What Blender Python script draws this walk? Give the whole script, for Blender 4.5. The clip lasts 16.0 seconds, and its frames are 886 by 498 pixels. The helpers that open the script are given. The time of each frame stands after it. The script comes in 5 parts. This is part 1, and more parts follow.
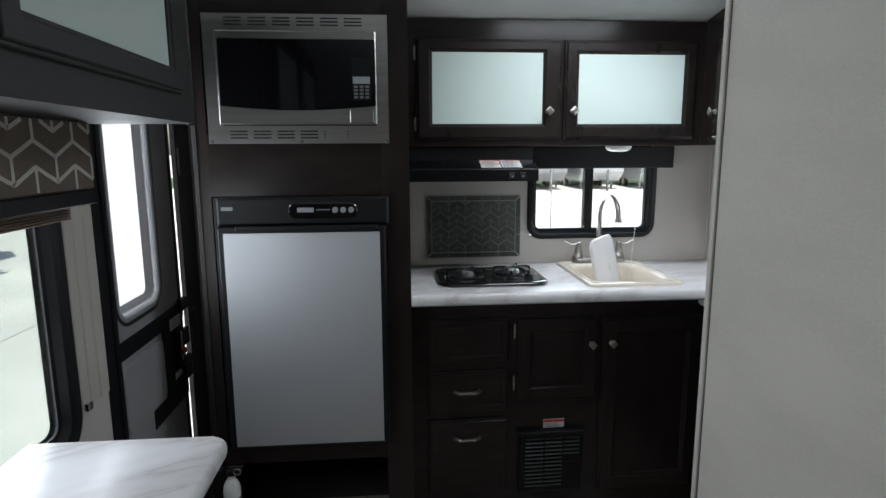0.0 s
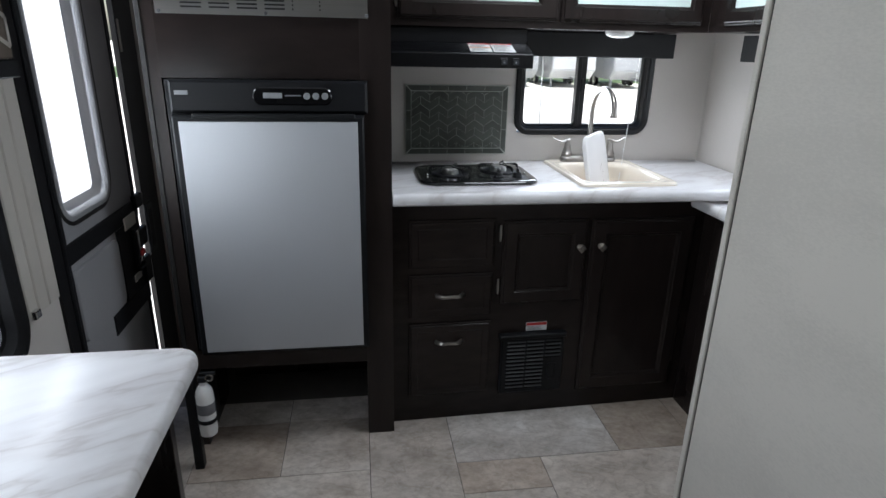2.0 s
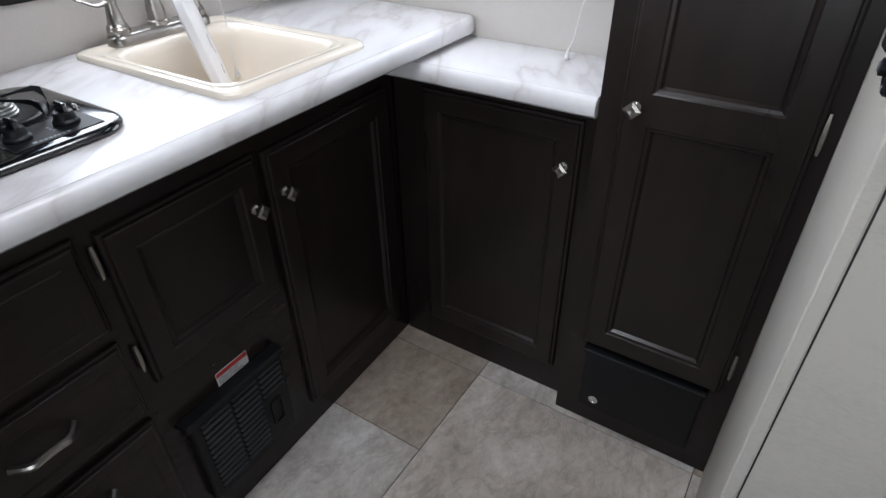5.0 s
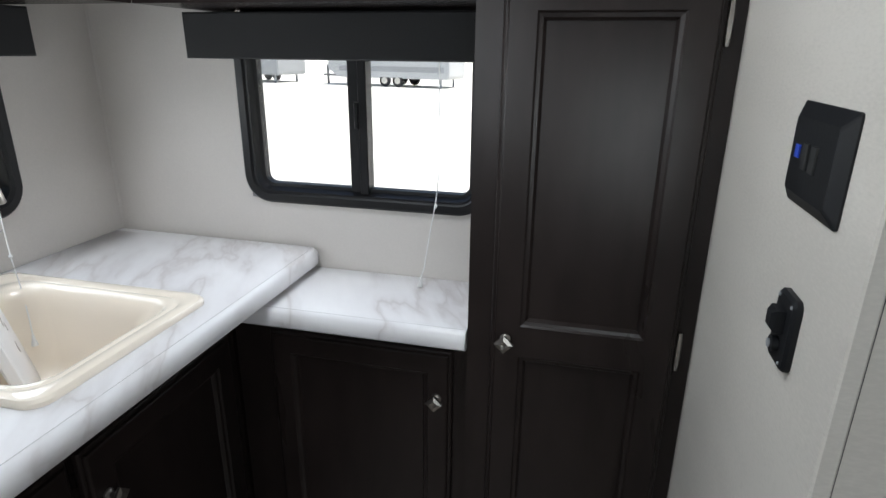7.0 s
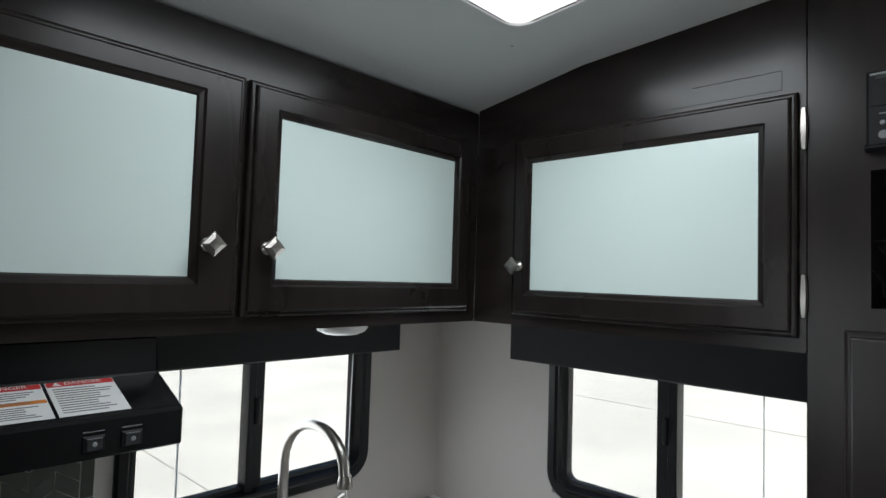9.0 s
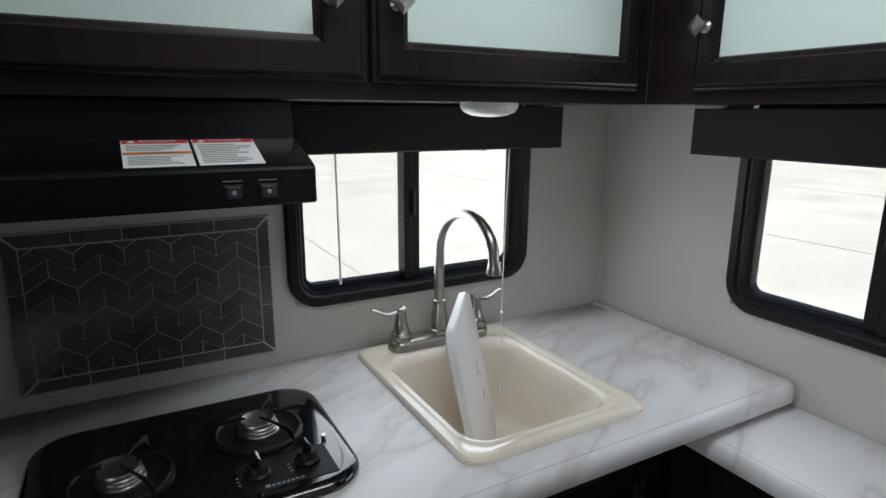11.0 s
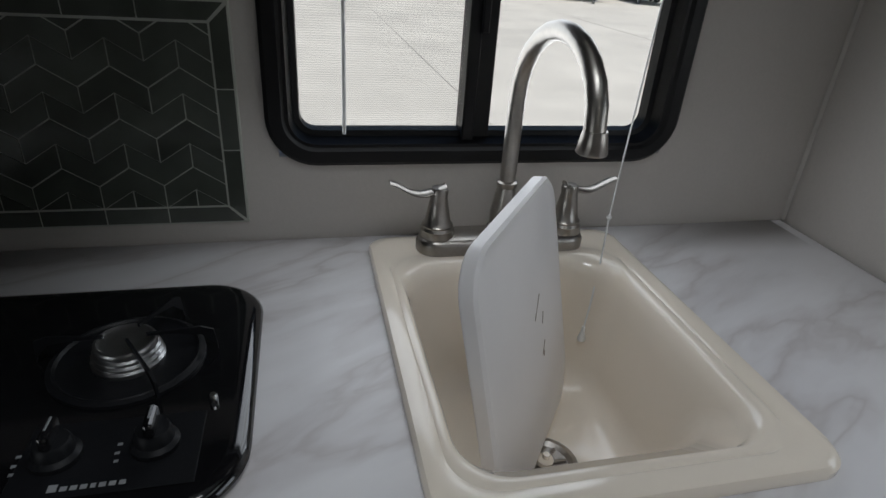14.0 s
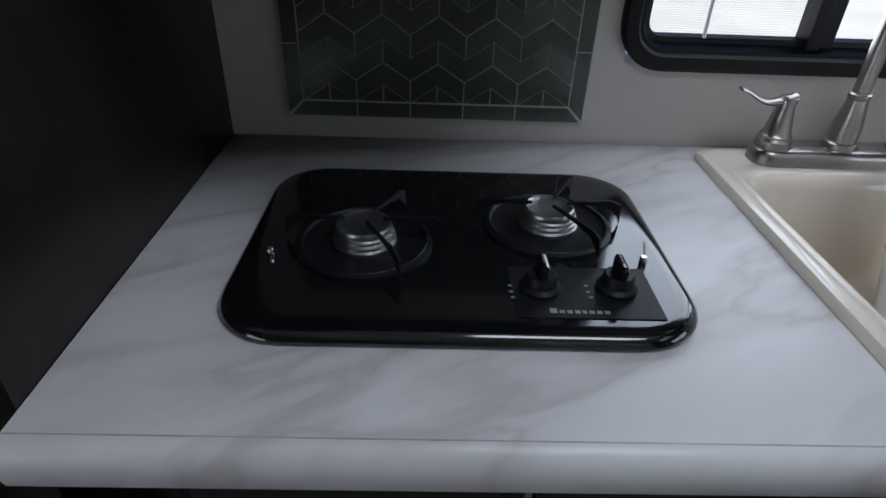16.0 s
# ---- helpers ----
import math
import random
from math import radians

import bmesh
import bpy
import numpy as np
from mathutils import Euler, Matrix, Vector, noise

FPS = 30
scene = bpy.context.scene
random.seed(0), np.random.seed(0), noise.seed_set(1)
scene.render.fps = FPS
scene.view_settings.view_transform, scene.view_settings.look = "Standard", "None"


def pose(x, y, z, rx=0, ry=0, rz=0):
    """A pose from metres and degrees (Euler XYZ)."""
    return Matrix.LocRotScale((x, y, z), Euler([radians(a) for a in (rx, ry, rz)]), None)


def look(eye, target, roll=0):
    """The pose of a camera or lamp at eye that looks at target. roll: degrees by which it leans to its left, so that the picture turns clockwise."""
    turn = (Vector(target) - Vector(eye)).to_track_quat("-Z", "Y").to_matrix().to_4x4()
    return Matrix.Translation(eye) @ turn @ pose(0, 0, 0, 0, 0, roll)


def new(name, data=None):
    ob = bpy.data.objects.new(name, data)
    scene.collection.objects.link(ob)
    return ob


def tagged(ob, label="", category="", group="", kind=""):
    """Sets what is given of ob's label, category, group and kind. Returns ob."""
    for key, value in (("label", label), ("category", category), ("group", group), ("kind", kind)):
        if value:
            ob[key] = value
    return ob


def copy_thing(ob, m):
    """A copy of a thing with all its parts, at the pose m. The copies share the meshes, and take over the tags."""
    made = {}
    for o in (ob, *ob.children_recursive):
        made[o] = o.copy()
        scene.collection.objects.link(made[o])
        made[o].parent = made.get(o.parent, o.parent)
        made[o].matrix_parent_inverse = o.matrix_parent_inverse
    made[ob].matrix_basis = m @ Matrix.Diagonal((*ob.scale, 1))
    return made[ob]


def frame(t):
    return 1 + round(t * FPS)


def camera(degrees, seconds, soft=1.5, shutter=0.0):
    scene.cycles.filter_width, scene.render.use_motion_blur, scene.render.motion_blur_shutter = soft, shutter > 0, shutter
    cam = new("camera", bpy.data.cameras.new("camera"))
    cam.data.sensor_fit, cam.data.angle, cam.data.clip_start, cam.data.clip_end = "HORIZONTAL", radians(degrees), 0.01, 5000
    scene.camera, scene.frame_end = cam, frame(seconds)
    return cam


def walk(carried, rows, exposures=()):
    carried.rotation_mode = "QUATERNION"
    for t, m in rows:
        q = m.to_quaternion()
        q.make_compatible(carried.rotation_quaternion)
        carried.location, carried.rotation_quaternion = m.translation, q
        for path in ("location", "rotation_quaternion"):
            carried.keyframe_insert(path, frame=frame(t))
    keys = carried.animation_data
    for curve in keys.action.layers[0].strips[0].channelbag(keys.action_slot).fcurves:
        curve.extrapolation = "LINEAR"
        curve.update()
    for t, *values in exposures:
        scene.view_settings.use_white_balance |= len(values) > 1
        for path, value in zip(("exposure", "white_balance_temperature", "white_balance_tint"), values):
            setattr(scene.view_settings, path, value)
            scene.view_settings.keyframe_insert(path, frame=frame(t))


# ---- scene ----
cam = camera(74.6, 16.0)
PATH = [
    (0, (0.091, 0.153, 1.401), (0.251, 2.119, 1.071), -0.3),
    (0.5, (0.123, 0.126, 1.431), (0.216, 2.117, 1.274), 0.2),
    (1, (0.131, 0.144, 1.422), (0.229, 2.131, 1.214), 0.6),
    (1.5, (0.088, 0.196, 1.406), (0.255, 2.154, 1.031), 1.1),
    (2, (0.042, 0.306, 1.362), (0.315, 2.173, 0.7), 1.2),
    (2.5, (0.058, 0.468, 1.338), (0.417, 2.245, 0.494), 0.6),
    (3, (0.084, 0.69, 1.313), (0.66, 2.368, 0.389), 0.1),
    (3.5, (0.086, 0.898, 1.294), (0.95, 2.407, 0.306), 1.4),
    (4, (0.12, 1.07, 1.28), (1.198, 2.387, 0.229), 0.6),
    (4.2, (0.16, 1.142, 1.274), (1.29, 2.387, 0.19), 0.2),
    (6.3, (0.264, 1.526, 1.246), (1.894, 1.945, 0.166), -0.5),
    (6.5, (0.284, 1.519, 1.263), (1.956, 1.945, 0.251), -0.6),
    (7, (0.305, 1.52, 1.348), (2.144, 1.967, 0.699), 0.6),
    (7.5, (0.321, 1.506, 1.429), (2.229, 2.077, 1.247), 1.0),
    (8, (0.308, 1.499, 1.486), (2.193, 2.155, 1.614), -0.4),
    (8.5, (0.31, 1.497, 1.497), (2.094, 2.385, 1.671), 0.4),
    (9, (0.299, 1.508, 1.51), (1.744, 2.886, 1.609), 1.8),
    (9.2, (0.297, 1.503, 1.501), (1.574, 3.038, 1.621), 2.2),
    (11.3, (0.436, 1.561, 1.381), (1.365, 3.212, 0.74), 1.8),
    (11.5, (0.461, 1.628, 1.362), (1.418, 3.202, 0.583), 2.9),
    (12, (0.555, 1.747, 1.307), (1.432, 3.235, 0.299), 2.7),
    (12.5, (0.673, 1.83, 1.298), (1.394, 3.434, 0.345), 3.7),
    (13, (0.735, 1.872, 1.293), (1.371, 3.534, 0.381), 4.5),
    (13.5, (0.758, 1.896, 1.293), (1.353, 3.597, 0.426), 4.7),
    (14, (0.71, 1.9, 1.283), (1.153, 3.619, 0.363), 4.1),
    (14.5, (0.599, 1.891, 1.271), (0.819, 3.601, 0.257), 3.8),
    (15, (0.483, 1.885, 1.262), (0.542, 3.551, 0.158), 3.5),
    (15.5, (0.443, 1.876, 1.267), (0.484, 3.541, 0.159), 3.1),
    (16, (0.42, 1.851, 1.232), (0.471, 3.535, 0.153), 2.3),
]
walk(cam, [(t, look(eye, target, roll)) for t, eye, target, roll in PATH],
     [(0, 0.18, 6350, 11), (1, 0.2, 6380, 11), (2, 0.57, 6250, 13), (3, 0.5, 6150, 15), (4, 0.75, 6250, 17), (6.5, 0.45, 6450, 12), (7.5, 0.15, 6450, 12), (8, -0.25, 6450, 10),
      (9, -0.48, 6450, 10), (11.5, -0.45, 6500, 10), (12.5, -0.62, 6480, 11), (13, -0.78, 6500, 12), (14, -1.05, 6550, 13), (15, -0.98, 6250, 14), (16, -0.55, 6050, 14)])

# ---------- world, sun, large lights ----------
world = bpy.data.worlds.new("sky")
scene.world = world
world.use_nodes = True
wn = world.node_tree.nodes
sky = wn.new("ShaderNodeTexSky")
sky.sky_type, sky.sun_disc = "NISHITA", False
sky.sun_elevation, sky.sun_rotation = radians(66), radians(180)
sky.air_density, sky.dust_density = 1.2, 2.5
wn["Background"].inputs["Strength"].default_value = 0.15
world.node_tree.links.new(sky.outputs["Color"], wn["Background"].inputs["Color"])
sun = new("sun", bpy.data.lights.new("sun", "SUN"))
sun.data.energy, sun.data.angle, sun.data.color = 5.0, radians(0.6), (1.0, 0.96, 0.90)
sun.matrix_world = look((0, 0, 20), (0.0, 8.6, 0.0))


def area_lamp(name, at, target, sx, sy, watts, color):
    lamp = new(name, bpy.data.lights.new(name, "AREA"))
    lamp.data.shape, lamp.data.size, lamp.data.size_y = "RECTANGLE", sx, sy
    lamp.data.energy, lamp.data.color = watts, color
    lamp.matrix_world = look(at, target)
    return lamp


DAY = (0.885, 0.96, 1.0)
area_lamp("skylight_daylight", (0.79, 1.910, 1.9285), (0.79, 1.755, 0), 0.49, 0.30, 4.8, DAY)
area_lamp("door_window_daylight", (-0.7285, 2.03, 1.27), (2, 2.031, 1.27), 0.24, 0.68, 2.6, DAY)
area_lamp("sink_window_daylight", (0.935, 2.626, 1.19), (0.935, 0, 1.05), 0.46, 0.26, 1.5, DAY)
area_lamp("side_window_daylight", (1.471, 2.0, 1.18), (-2, 1.95, 1.0), 0.46, 0.26, 1.0, DAY)
area_lamp("dinette_window_daylight", (-0.744, 1.03, 1.05), (2, 1.03, 1.05), 1.04, 0.68, 6.4, DAY)


# ---------- materials ----------
def material(name, color, rough=0.5, metal=0.0, vary=0.12, scale=6.0, fine=0.0, fine_scale=80.0, bump=0.0, stretch=(1, 1, 1), coat=0.0, per_object=0.0, spec=0.5):
    m = bpy.data.materials.new(name)
    m.use_nodes = True
    nt = m.node_tree
    n, l = nt.nodes, nt.links
    b = n["Principled BSDF"]
    b.inputs["Roughness"].default_value = rough
    b.inputs["Metallic"].default_value = metal
    b.inputs["Coat Weight"].default_value = coat
    b.inputs["Coat Roughness"].default_value = 0.08
    b.inputs["Specular IOR Level"].default_value = spec
    tc = n.new("ShaderNodeTexCoord")
    mp = n.new("ShaderNodeMapping")
    mp.inputs["Scale"].default_value = stretch
    l.new(tc.outputs["Object"], mp.inputs["Vector"])
    big = n.new("ShaderNodeTexNoise")
    big.inputs["Scale"].default_value, big.inputs["Detail"].default_value = scale, 5
    small = n.new("ShaderNodeTexNoise")
    small.inputs["Scale"].default_value, small.inputs["Detail"].default_value = fine_scale, 3
    l.new(mp.outputs["Vector"], big.inputs["Vector"])
    l.new(mp.outputs["Vector"], small.inputs["Vector"])
    mix = n.new("ShaderNodeMath")
    mix.operation = "MULTIPLY_ADD"
    mix.inputs[1].default_value = fine
    l.new(small.outputs["Fac"], mix.inputs[0])
    l.new(big.outputs["Fac"], mix.inputs[2])
    ramp = n.new("ShaderNodeValToRGB")
    lo = [max(0.0, c * (1 - vary)) for c in color]
    hi = [min(1.0, c * (1 + vary)) for c in color]
    ramp.color_ramp.elements[0].position, ramp.color_ramp.elements[0].color = 0.3 + fine * 0.5, (*lo, 1)
    ramp.color_ramp.elements[1].position, ramp.color_ramp.elements[1].color = min(1.0, 0.7 + fine * 0.5), (*hi, 1)
    l.new(mix.outputs[0], ramp.inputs["Fac"])
    out = ramp.outputs["Color"]
    if per_object:
        info = n.new("ShaderNodeObjectInfo")
        mr = n.new("ShaderNodeMapRange")
        mr.inputs["To Min"].default_value, mr.inputs["To Max"].default_value = 1 - per_object, 1 + per_object
        l.new(info.outputs["Random"], mr.inputs["Value"])
        hsv = n.new("ShaderNodeHueSaturation")
        l.new(mr.outputs["Result"], hsv.inputs["Value"])
        l.new(out, hsv.inputs["Color"])
        out = hsv.outputs["Color"]
    l.new(out, b.inputs["Base Color"])
    rr_ = n.new("ShaderNodeMapRange")
    rr_.inputs["To Min"].default_value, rr_.inputs["To Max"].default_value = max(0.02, rough * 0.88), min(1, rough * 1.12)
    l.new(big.outputs["Fac"], rr_.inputs["Value"])
    l.new(rr_.outputs["Result"], b.inputs["Roughness"])
    if bump:
        bp = n.new("ShaderNodeBump")
        bp.inputs["Strength"].default_value, bp.inputs["Distance"].default_value = bump, 0.002
        l.new(small.outputs["Fac"], bp.inputs["Height"])
        l.new(bp.outputs["Normal"], b.inputs["Normal"])
    return m


def marble(name):
    """White laminate with soft grey veins."""
    m = bpy.data.materials.new(name)
    m.use_nodes = True
    n, l = m.node_tree.nodes, m.node_tree.links
    b = n["Principled BSDF"]
    b.inputs["Roughness"].default_value = 0.33
    tc = n.new("ShaderNodeTexCoord")
    mp = n.new("ShaderNodeMapping")
    mp.vector_type = "TEXTURE"
    mp.inputs["Rotation"].default_value = (0, 0, 0.48)
    mp.inputs["Scale"].default_value = (0.48, 0.15, 0.26)
    l.new(tc.outputs["Object"], mp.inputs["Vector"])
    warp = n.new("ShaderNodeTexNoise")
    warp.inputs["Scale"].default_value, warp.inputs["Detail"].default_value = 1.3, 4
    l.new(mp.outputs["Vector"], warp.inputs["Vector"])
    add = n.new("ShaderNodeVectorMath")
    add.operation = "MULTIPLY_ADD"
    add.inputs[1].default_value = (1.0, 1.0, 1.0)
    l.new(warp.outputs["Color"], add.inputs[0])
    l.new(mp.outputs["Vector"], add.inputs[2])
    vein = n.new("ShaderNodeTexNoise")
    vein.inputs["Scale"].default_value, vein.inputs["Detail"].default_value, vein.inputs["Roughness"].default_value = 0.95, 5, 0.46
    l.new(add.outputs[0], vein.inputs["Vector"])
    sub = n.new("ShaderNodeMath")
    sub.operation = "SUBTRACT"
    sub.inputs[1].default_value = 0.5
    l.new(vein.outputs["Fac"], sub.inputs[0])
    ab = n.new("ShaderNodeMath")
    ab.operation = "ABSOLUTE"
    l.new(sub.outputs[0], ab.inputs[0])
    ramp = n.new("ShaderNodeValToRGB")
    e = ramp.color_ramp.elements
    e[0].position, e[0].color = 0.0, (0.61, 0.58, 0.575, 1)
    e[1].position, e[1].color = 0.11, (0.81, 0.80, 0.81, 1)
    mid = e.new(0.020)
    mid.color = (0.705, 0.685, 0.688, 1)
    mid2 = e.new(0.055)
    mid2.color = (0.77, 0.757, 0.765, 1)
    l.new(ab.outputs[0], ramp.inputs["Fac"])
    cloud = n.new("ShaderNodeTexNoise")
    cloud.inputs["Scale"].default_value, cloud.inputs["Detail"].default_value = 1.1, 4
    l.new(mp.outputs["Vector"], cloud.inputs["Vector"])
    cr = n.new("ShaderNodeValToRGB")
    cr.color_ramp.elements[0].position, cr.color_ramp.elements[0].color = 0.35, (0.90, 0.895, 0.90, 1)
    cr.color_ramp.elements[1].position, cr.color_ramp.elements[1].color = 0.62, (1, 1, 1, 1)
    l.new(cloud.outputs["Fac"], cr.inputs["Fac"])
    mul = n.new("ShaderNodeMix")
    mul.data_type, mul.blend_type = "RGBA", "MULTIPLY"
    mul.inputs[0].default_value = 1.0
    l.new(ramp.outputs["Color"], mul.inputs[6])
    l.new(cr.outputs["Color"], mul.inputs[7])
    l.new(mul.outputs[2], b.inputs["Base Color"])
    return m


def stone_tile(name, tint=(1.0, 1.0, 1.0)):
    """Weathered limestone print: cream and taupe clouds, scratches and pits."""
    m = bpy.data.materials.new(name)
    m.use_nodes = True
    n, l = m.node_tree.nodes, m.node_tree.links
    b = n["Principled BSDF"]
    b.inputs["Roughness"].default_value = 0.42
    geo = n.new("ShaderNodeNewGeometry")
    info = n.new("ShaderNodeObjectInfo")
    off = n.new("ShaderNodeVectorMath")
    off.operation = "MULTIPLY_ADD"
    off.inputs[1].default_value = (9, 9, 9)
    l.new(info.outputs["Random"], off.inputs[0])
    l.new(geo.outputs["Position"], off.inputs[2])
    a = n.new("ShaderNodeTexNoise")
    a.inputs["Scale"].default_value, a.inputs["Detail"].default_value, a.inputs["Roughness"].default_value, a.inputs["Distortion"].default_value = 5.5, 8, 0.62, 0.25
    c = n.new("ShaderNodeTexNoise")
    c.inputs["Scale"].default_value, c.inputs["Detail"].default_value, c.inputs["Roughness"].default_value = 42, 6, 0.7
    turn = n.new("ShaderNodeMapping")
    turn.inputs["Rotation"].default_value, turn.inputs["Scale"].default_value = (0, 0, 0.6), (0.75, 1.05, 1.0)
    l.new(off.outputs[0], turn.inputs["Vector"])
    for t in (a, c):
        l.new(turn.outputs["Vector"], t.inputs["Vector"])
    v = n.new("ShaderNodeTexNoise")
    v.inputs["Scale"].default_value, v.inputs["Detail"].default_value, v.inputs["Distortion"].default_value = 9, 5, 1.2
    l.new(turn.outputs["Vector"], v.inputs["Vector"])
    d0 = n.new("ShaderNodeMath")
    d0.operation = "SUBTRACT"
    d0.inputs[1].default_value = 0.5
    l.new(v.outputs["Fac"], d0.inputs[0])
    d1 = n.new("ShaderNodeMath")
    d1.operation = "ABSOLUTE"
    l.new(d0.outputs[0], d1.inputs[0])
    vr = n.new("ShaderNodeValToRGB")
    vr.color_ramp.elements[0].position, vr.color_ramp.elements[0].color = 0.0, (0.86, 0.84, 0.82, 1)
    vr.color_ramp.elements[1].position, vr.color_ramp.elements[1].color = 0.03, (1, 1, 1, 1)
    l.new(d1.outputs[0], vr.inputs["Fac"])
    r1 = n.new("ShaderNodeValToRGB")
    e = r1.color_ramp.elements
    e[0].position, e[0].color = 0.30, (0.42 * tint[0], 0.375 * tint[1], 0.335 * tint[2], 1)
    e[1].position, e[1].color = 0.70, (0.78 * tint[0], 0.75 * tint[1], 0.72 * tint[2], 1)
    k = e.new(0.5)
    k.color = (0.61 * tint[0], 0.565 * tint[1], 0.525 * tint[2], 1)
    l.new(a.outputs["Fac"], r1.inputs["Fac"])
    r2 = n.new("ShaderNodeValToRGB")
    r2.color_ramp.elements[0].position, r2.color_ramp.elements[0].color = 0.34, (0.80, 0.785, 0.77, 1)
    r2.color_ramp.elements[1].position, r2.color_ramp.elements[1].color = 0.6, (1.08, 1.08, 1.08, 1)
    l.new(c.outputs["Fac"], r2.inputs["Fac"])
    mul = n.new("ShaderNodeMix")
    mul.data_type, mul.blend_type = "RGBA", "MULTIPLY"
    mul.inputs[0].default_value = 1.0
    l.new(r1.outputs["Color"], mul.inputs[6])
    l.new(r2.outputs["Color"], mul.inputs[7])
    mr = n.new("ShaderNodeMapRange")
    mr.inputs["To Min"].default_value, mr.inputs["To Max"].default_value = 0.85, 1.12
    l.new(info.outputs["Random"], mr.inputs["Value"])
    hsv = n.new("ShaderNodeHueSaturation")
    hsv.inputs["Saturation"].default_value = 0.95
    l.new(mr.outputs["Result"], hsv.inputs["Value"])
    mv = n.new("ShaderNodeMix")
    mv.data_type, mv.blend_type = "RGBA", "MULTIPLY"
    mv.inputs[0].default_value = 1.0
    l.new(mul.outputs[2], mv.inputs[6])
    l.new(vr.outputs["Color"], mv.inputs[7])
    l.new(mv.outputs[2], hsv.inputs["Color"])
    l.new(hsv.outputs["Color"], b.inputs["Base Color"])
    bp = n.new("ShaderNodeBump")
    bp.inputs["Strength"].default_value, bp.inputs["Distance"].default_value = 0.25, 0.001
    l.new(c.outputs["Fac"], bp.inputs["Height"])
    l.new(bp.outputs["Normal"], b.inputs["Normal"])
    return m


def milky(name, color):
    """A milky sheet that lets daylight through."""
    m = bpy.data.materials.new(name)
    m.use_nodes = True
    n, l = m.node_tree.nodes, m.node_tree.links
    t = n.new("ShaderNodeBsdfTranslucent")
    t.inputs["Color"].default_value = (*color, 1)
    l.new(t.outputs["BSDF"], n["Material Output"].inputs["Surface"])
    return m


def screen_mesh(name):
    """Fine woven screen: pale threads with open gaps between."""
    m = bpy.data.materials.new(name)
    m.use_nodes = True
    n, l = m.node_tree.nodes, m.node_tree.links
    mix = n.new("ShaderNodeMixShader")
    clear = n.new("ShaderNodeBsdfTransparent")
    b = n["Principled BSDF"]
    b.inputs["Base Color"].default_value = (0.55, 0.55, 0.53, 1)
    tc = n.new("ShaderNodeTexCoord")
    wave = n.new("ShaderNodeTexWave")
    wave.bands_direction = "Z"
    wave.inputs["Scale"].default_value = 110
    l.new(tc.outputs["Object"], wave.inputs["Vector"])
    mr = n.new("ShaderNodeMapRange")
    mr.inputs["To Min"].default_value, mr.inputs["To Max"].default_value = 0.03, 0.18
    l.new(wave.outputs["Fac"], mr.inputs["Value"])
    l.new(mr.outputs["Result"], mix.inputs["Fac"])
    l.new(clear.outputs["BSDF"], mix.inputs[1])
    l.new(b.outputs["BSDF"], mix.inputs[2])
    l.new(mix.outputs["Shader"], n["Material Output"].inputs["Surface"])
    return m


def window_glass(name, tint=(0.93, 0.96, 0.95)):
    m = bpy.data.materials.new(name)
    m.use_nodes = True
    b = m.node_tree.nodes["Principled BSDF"]
    b.inputs["Base Color"].default_value = (*tint, 1)
    b.inputs["Roughness"].default_value = 0.0
    b.inputs["IOR"].default_value = 1.12
    b.inputs["Transmission Weight"].default_value = 1.0
    return m


WOOD = material("espresso_laminate", (0.0168, 0.0122, 0.0111), 0.28, vary=0.35, scale=3.0, fine=0.6, fine_scale=30, bump=0.05, stretch=(1, 1, 0.25), spec=0.28)
WOODH = material("espresso_rail", (0.0176, 0.0128, 0.0116), 0.25, vary=0.35, scale=3.0, fine=0.6, fine_scale=30, bump=0.05, stretch=(0.3, 0.3, 1), spec=0.28)
WOODG = material("grey_brown_laminate", (0.019, 0.0175, 0.017), 0.58, vary=0.2, scale=3.0, fine=0.5, fine_scale=40, bump=0.04, spec=0.35)
WALL = material("linen_wallboard", (0.60, 0.565, 0.53), 0.6, vary=0.04, scale=3.0, fine=0.5, fine_scale=240, bump=0.08)
BATH = material("stippled_wallboard", (0.56, 0.528, 0.48), 0.55, vary=0.05, scale=3.0, fine=0.8, fine_scale=120, bump=0.045, stretch=(1, 1, 3))
CEIL = material("ceiling_vinyl", (0.72, 0.73, 0.73), 0.55, vary=0.03, scale=2.0, fine=0.4, fine_scale=200, bump=0.06)
TRIMB = material("beige_trim", (0.56, 0.53, 0.48), 0.5, vary=0.05, fine=0.3, fine_scale=60)
COUNTER = marble("marble_laminate")
FLOORT = stone_tile("cream_stone_vinyl")
FLOORB = stone_tile("taupe_stone_vinyl", (0.70, 0.62, 0.55))
FLOORM = stone_tile("grey_stone_vinyl", (0.84, 0.80, 0.76))
GROUT = material("grout_line", (0.10, 0.09, 0.08), 0.8, vary=0.2)
STEEL = material("brushed_steel", (0.50, 0.49, 0.47), 0.30, metal=1.0, vary=0.10, scale=8, fine=0.6, fine_scale=90, stretch=(0.05, 1, 6))
NICKEL = material("brushed_nickel", (0.37, 0.347, 0.32), 0.32, metal=1.0, vary=0.12, scale=14, fine=0.4, fine_scale=150)
CHROME = material("bright_metal", (0.72, 0.72, 0.71), 0.16, metal=1.0, vary=0.08, scale=20)
CAST = material("cast_aluminium", (0.46, 0.46, 0.46), 0.34, metal=1.0, vary=0.15, scale=30, fine=0.4, fine_scale=200, bump=0.1)
FRIDGE = material("grey_fridge_panel", (0.52, 0.535, 0.565), 0.45, metal=0.55, vary=0.03, scale=2, fine=0.5, fine_scale=260, bump=0.04)
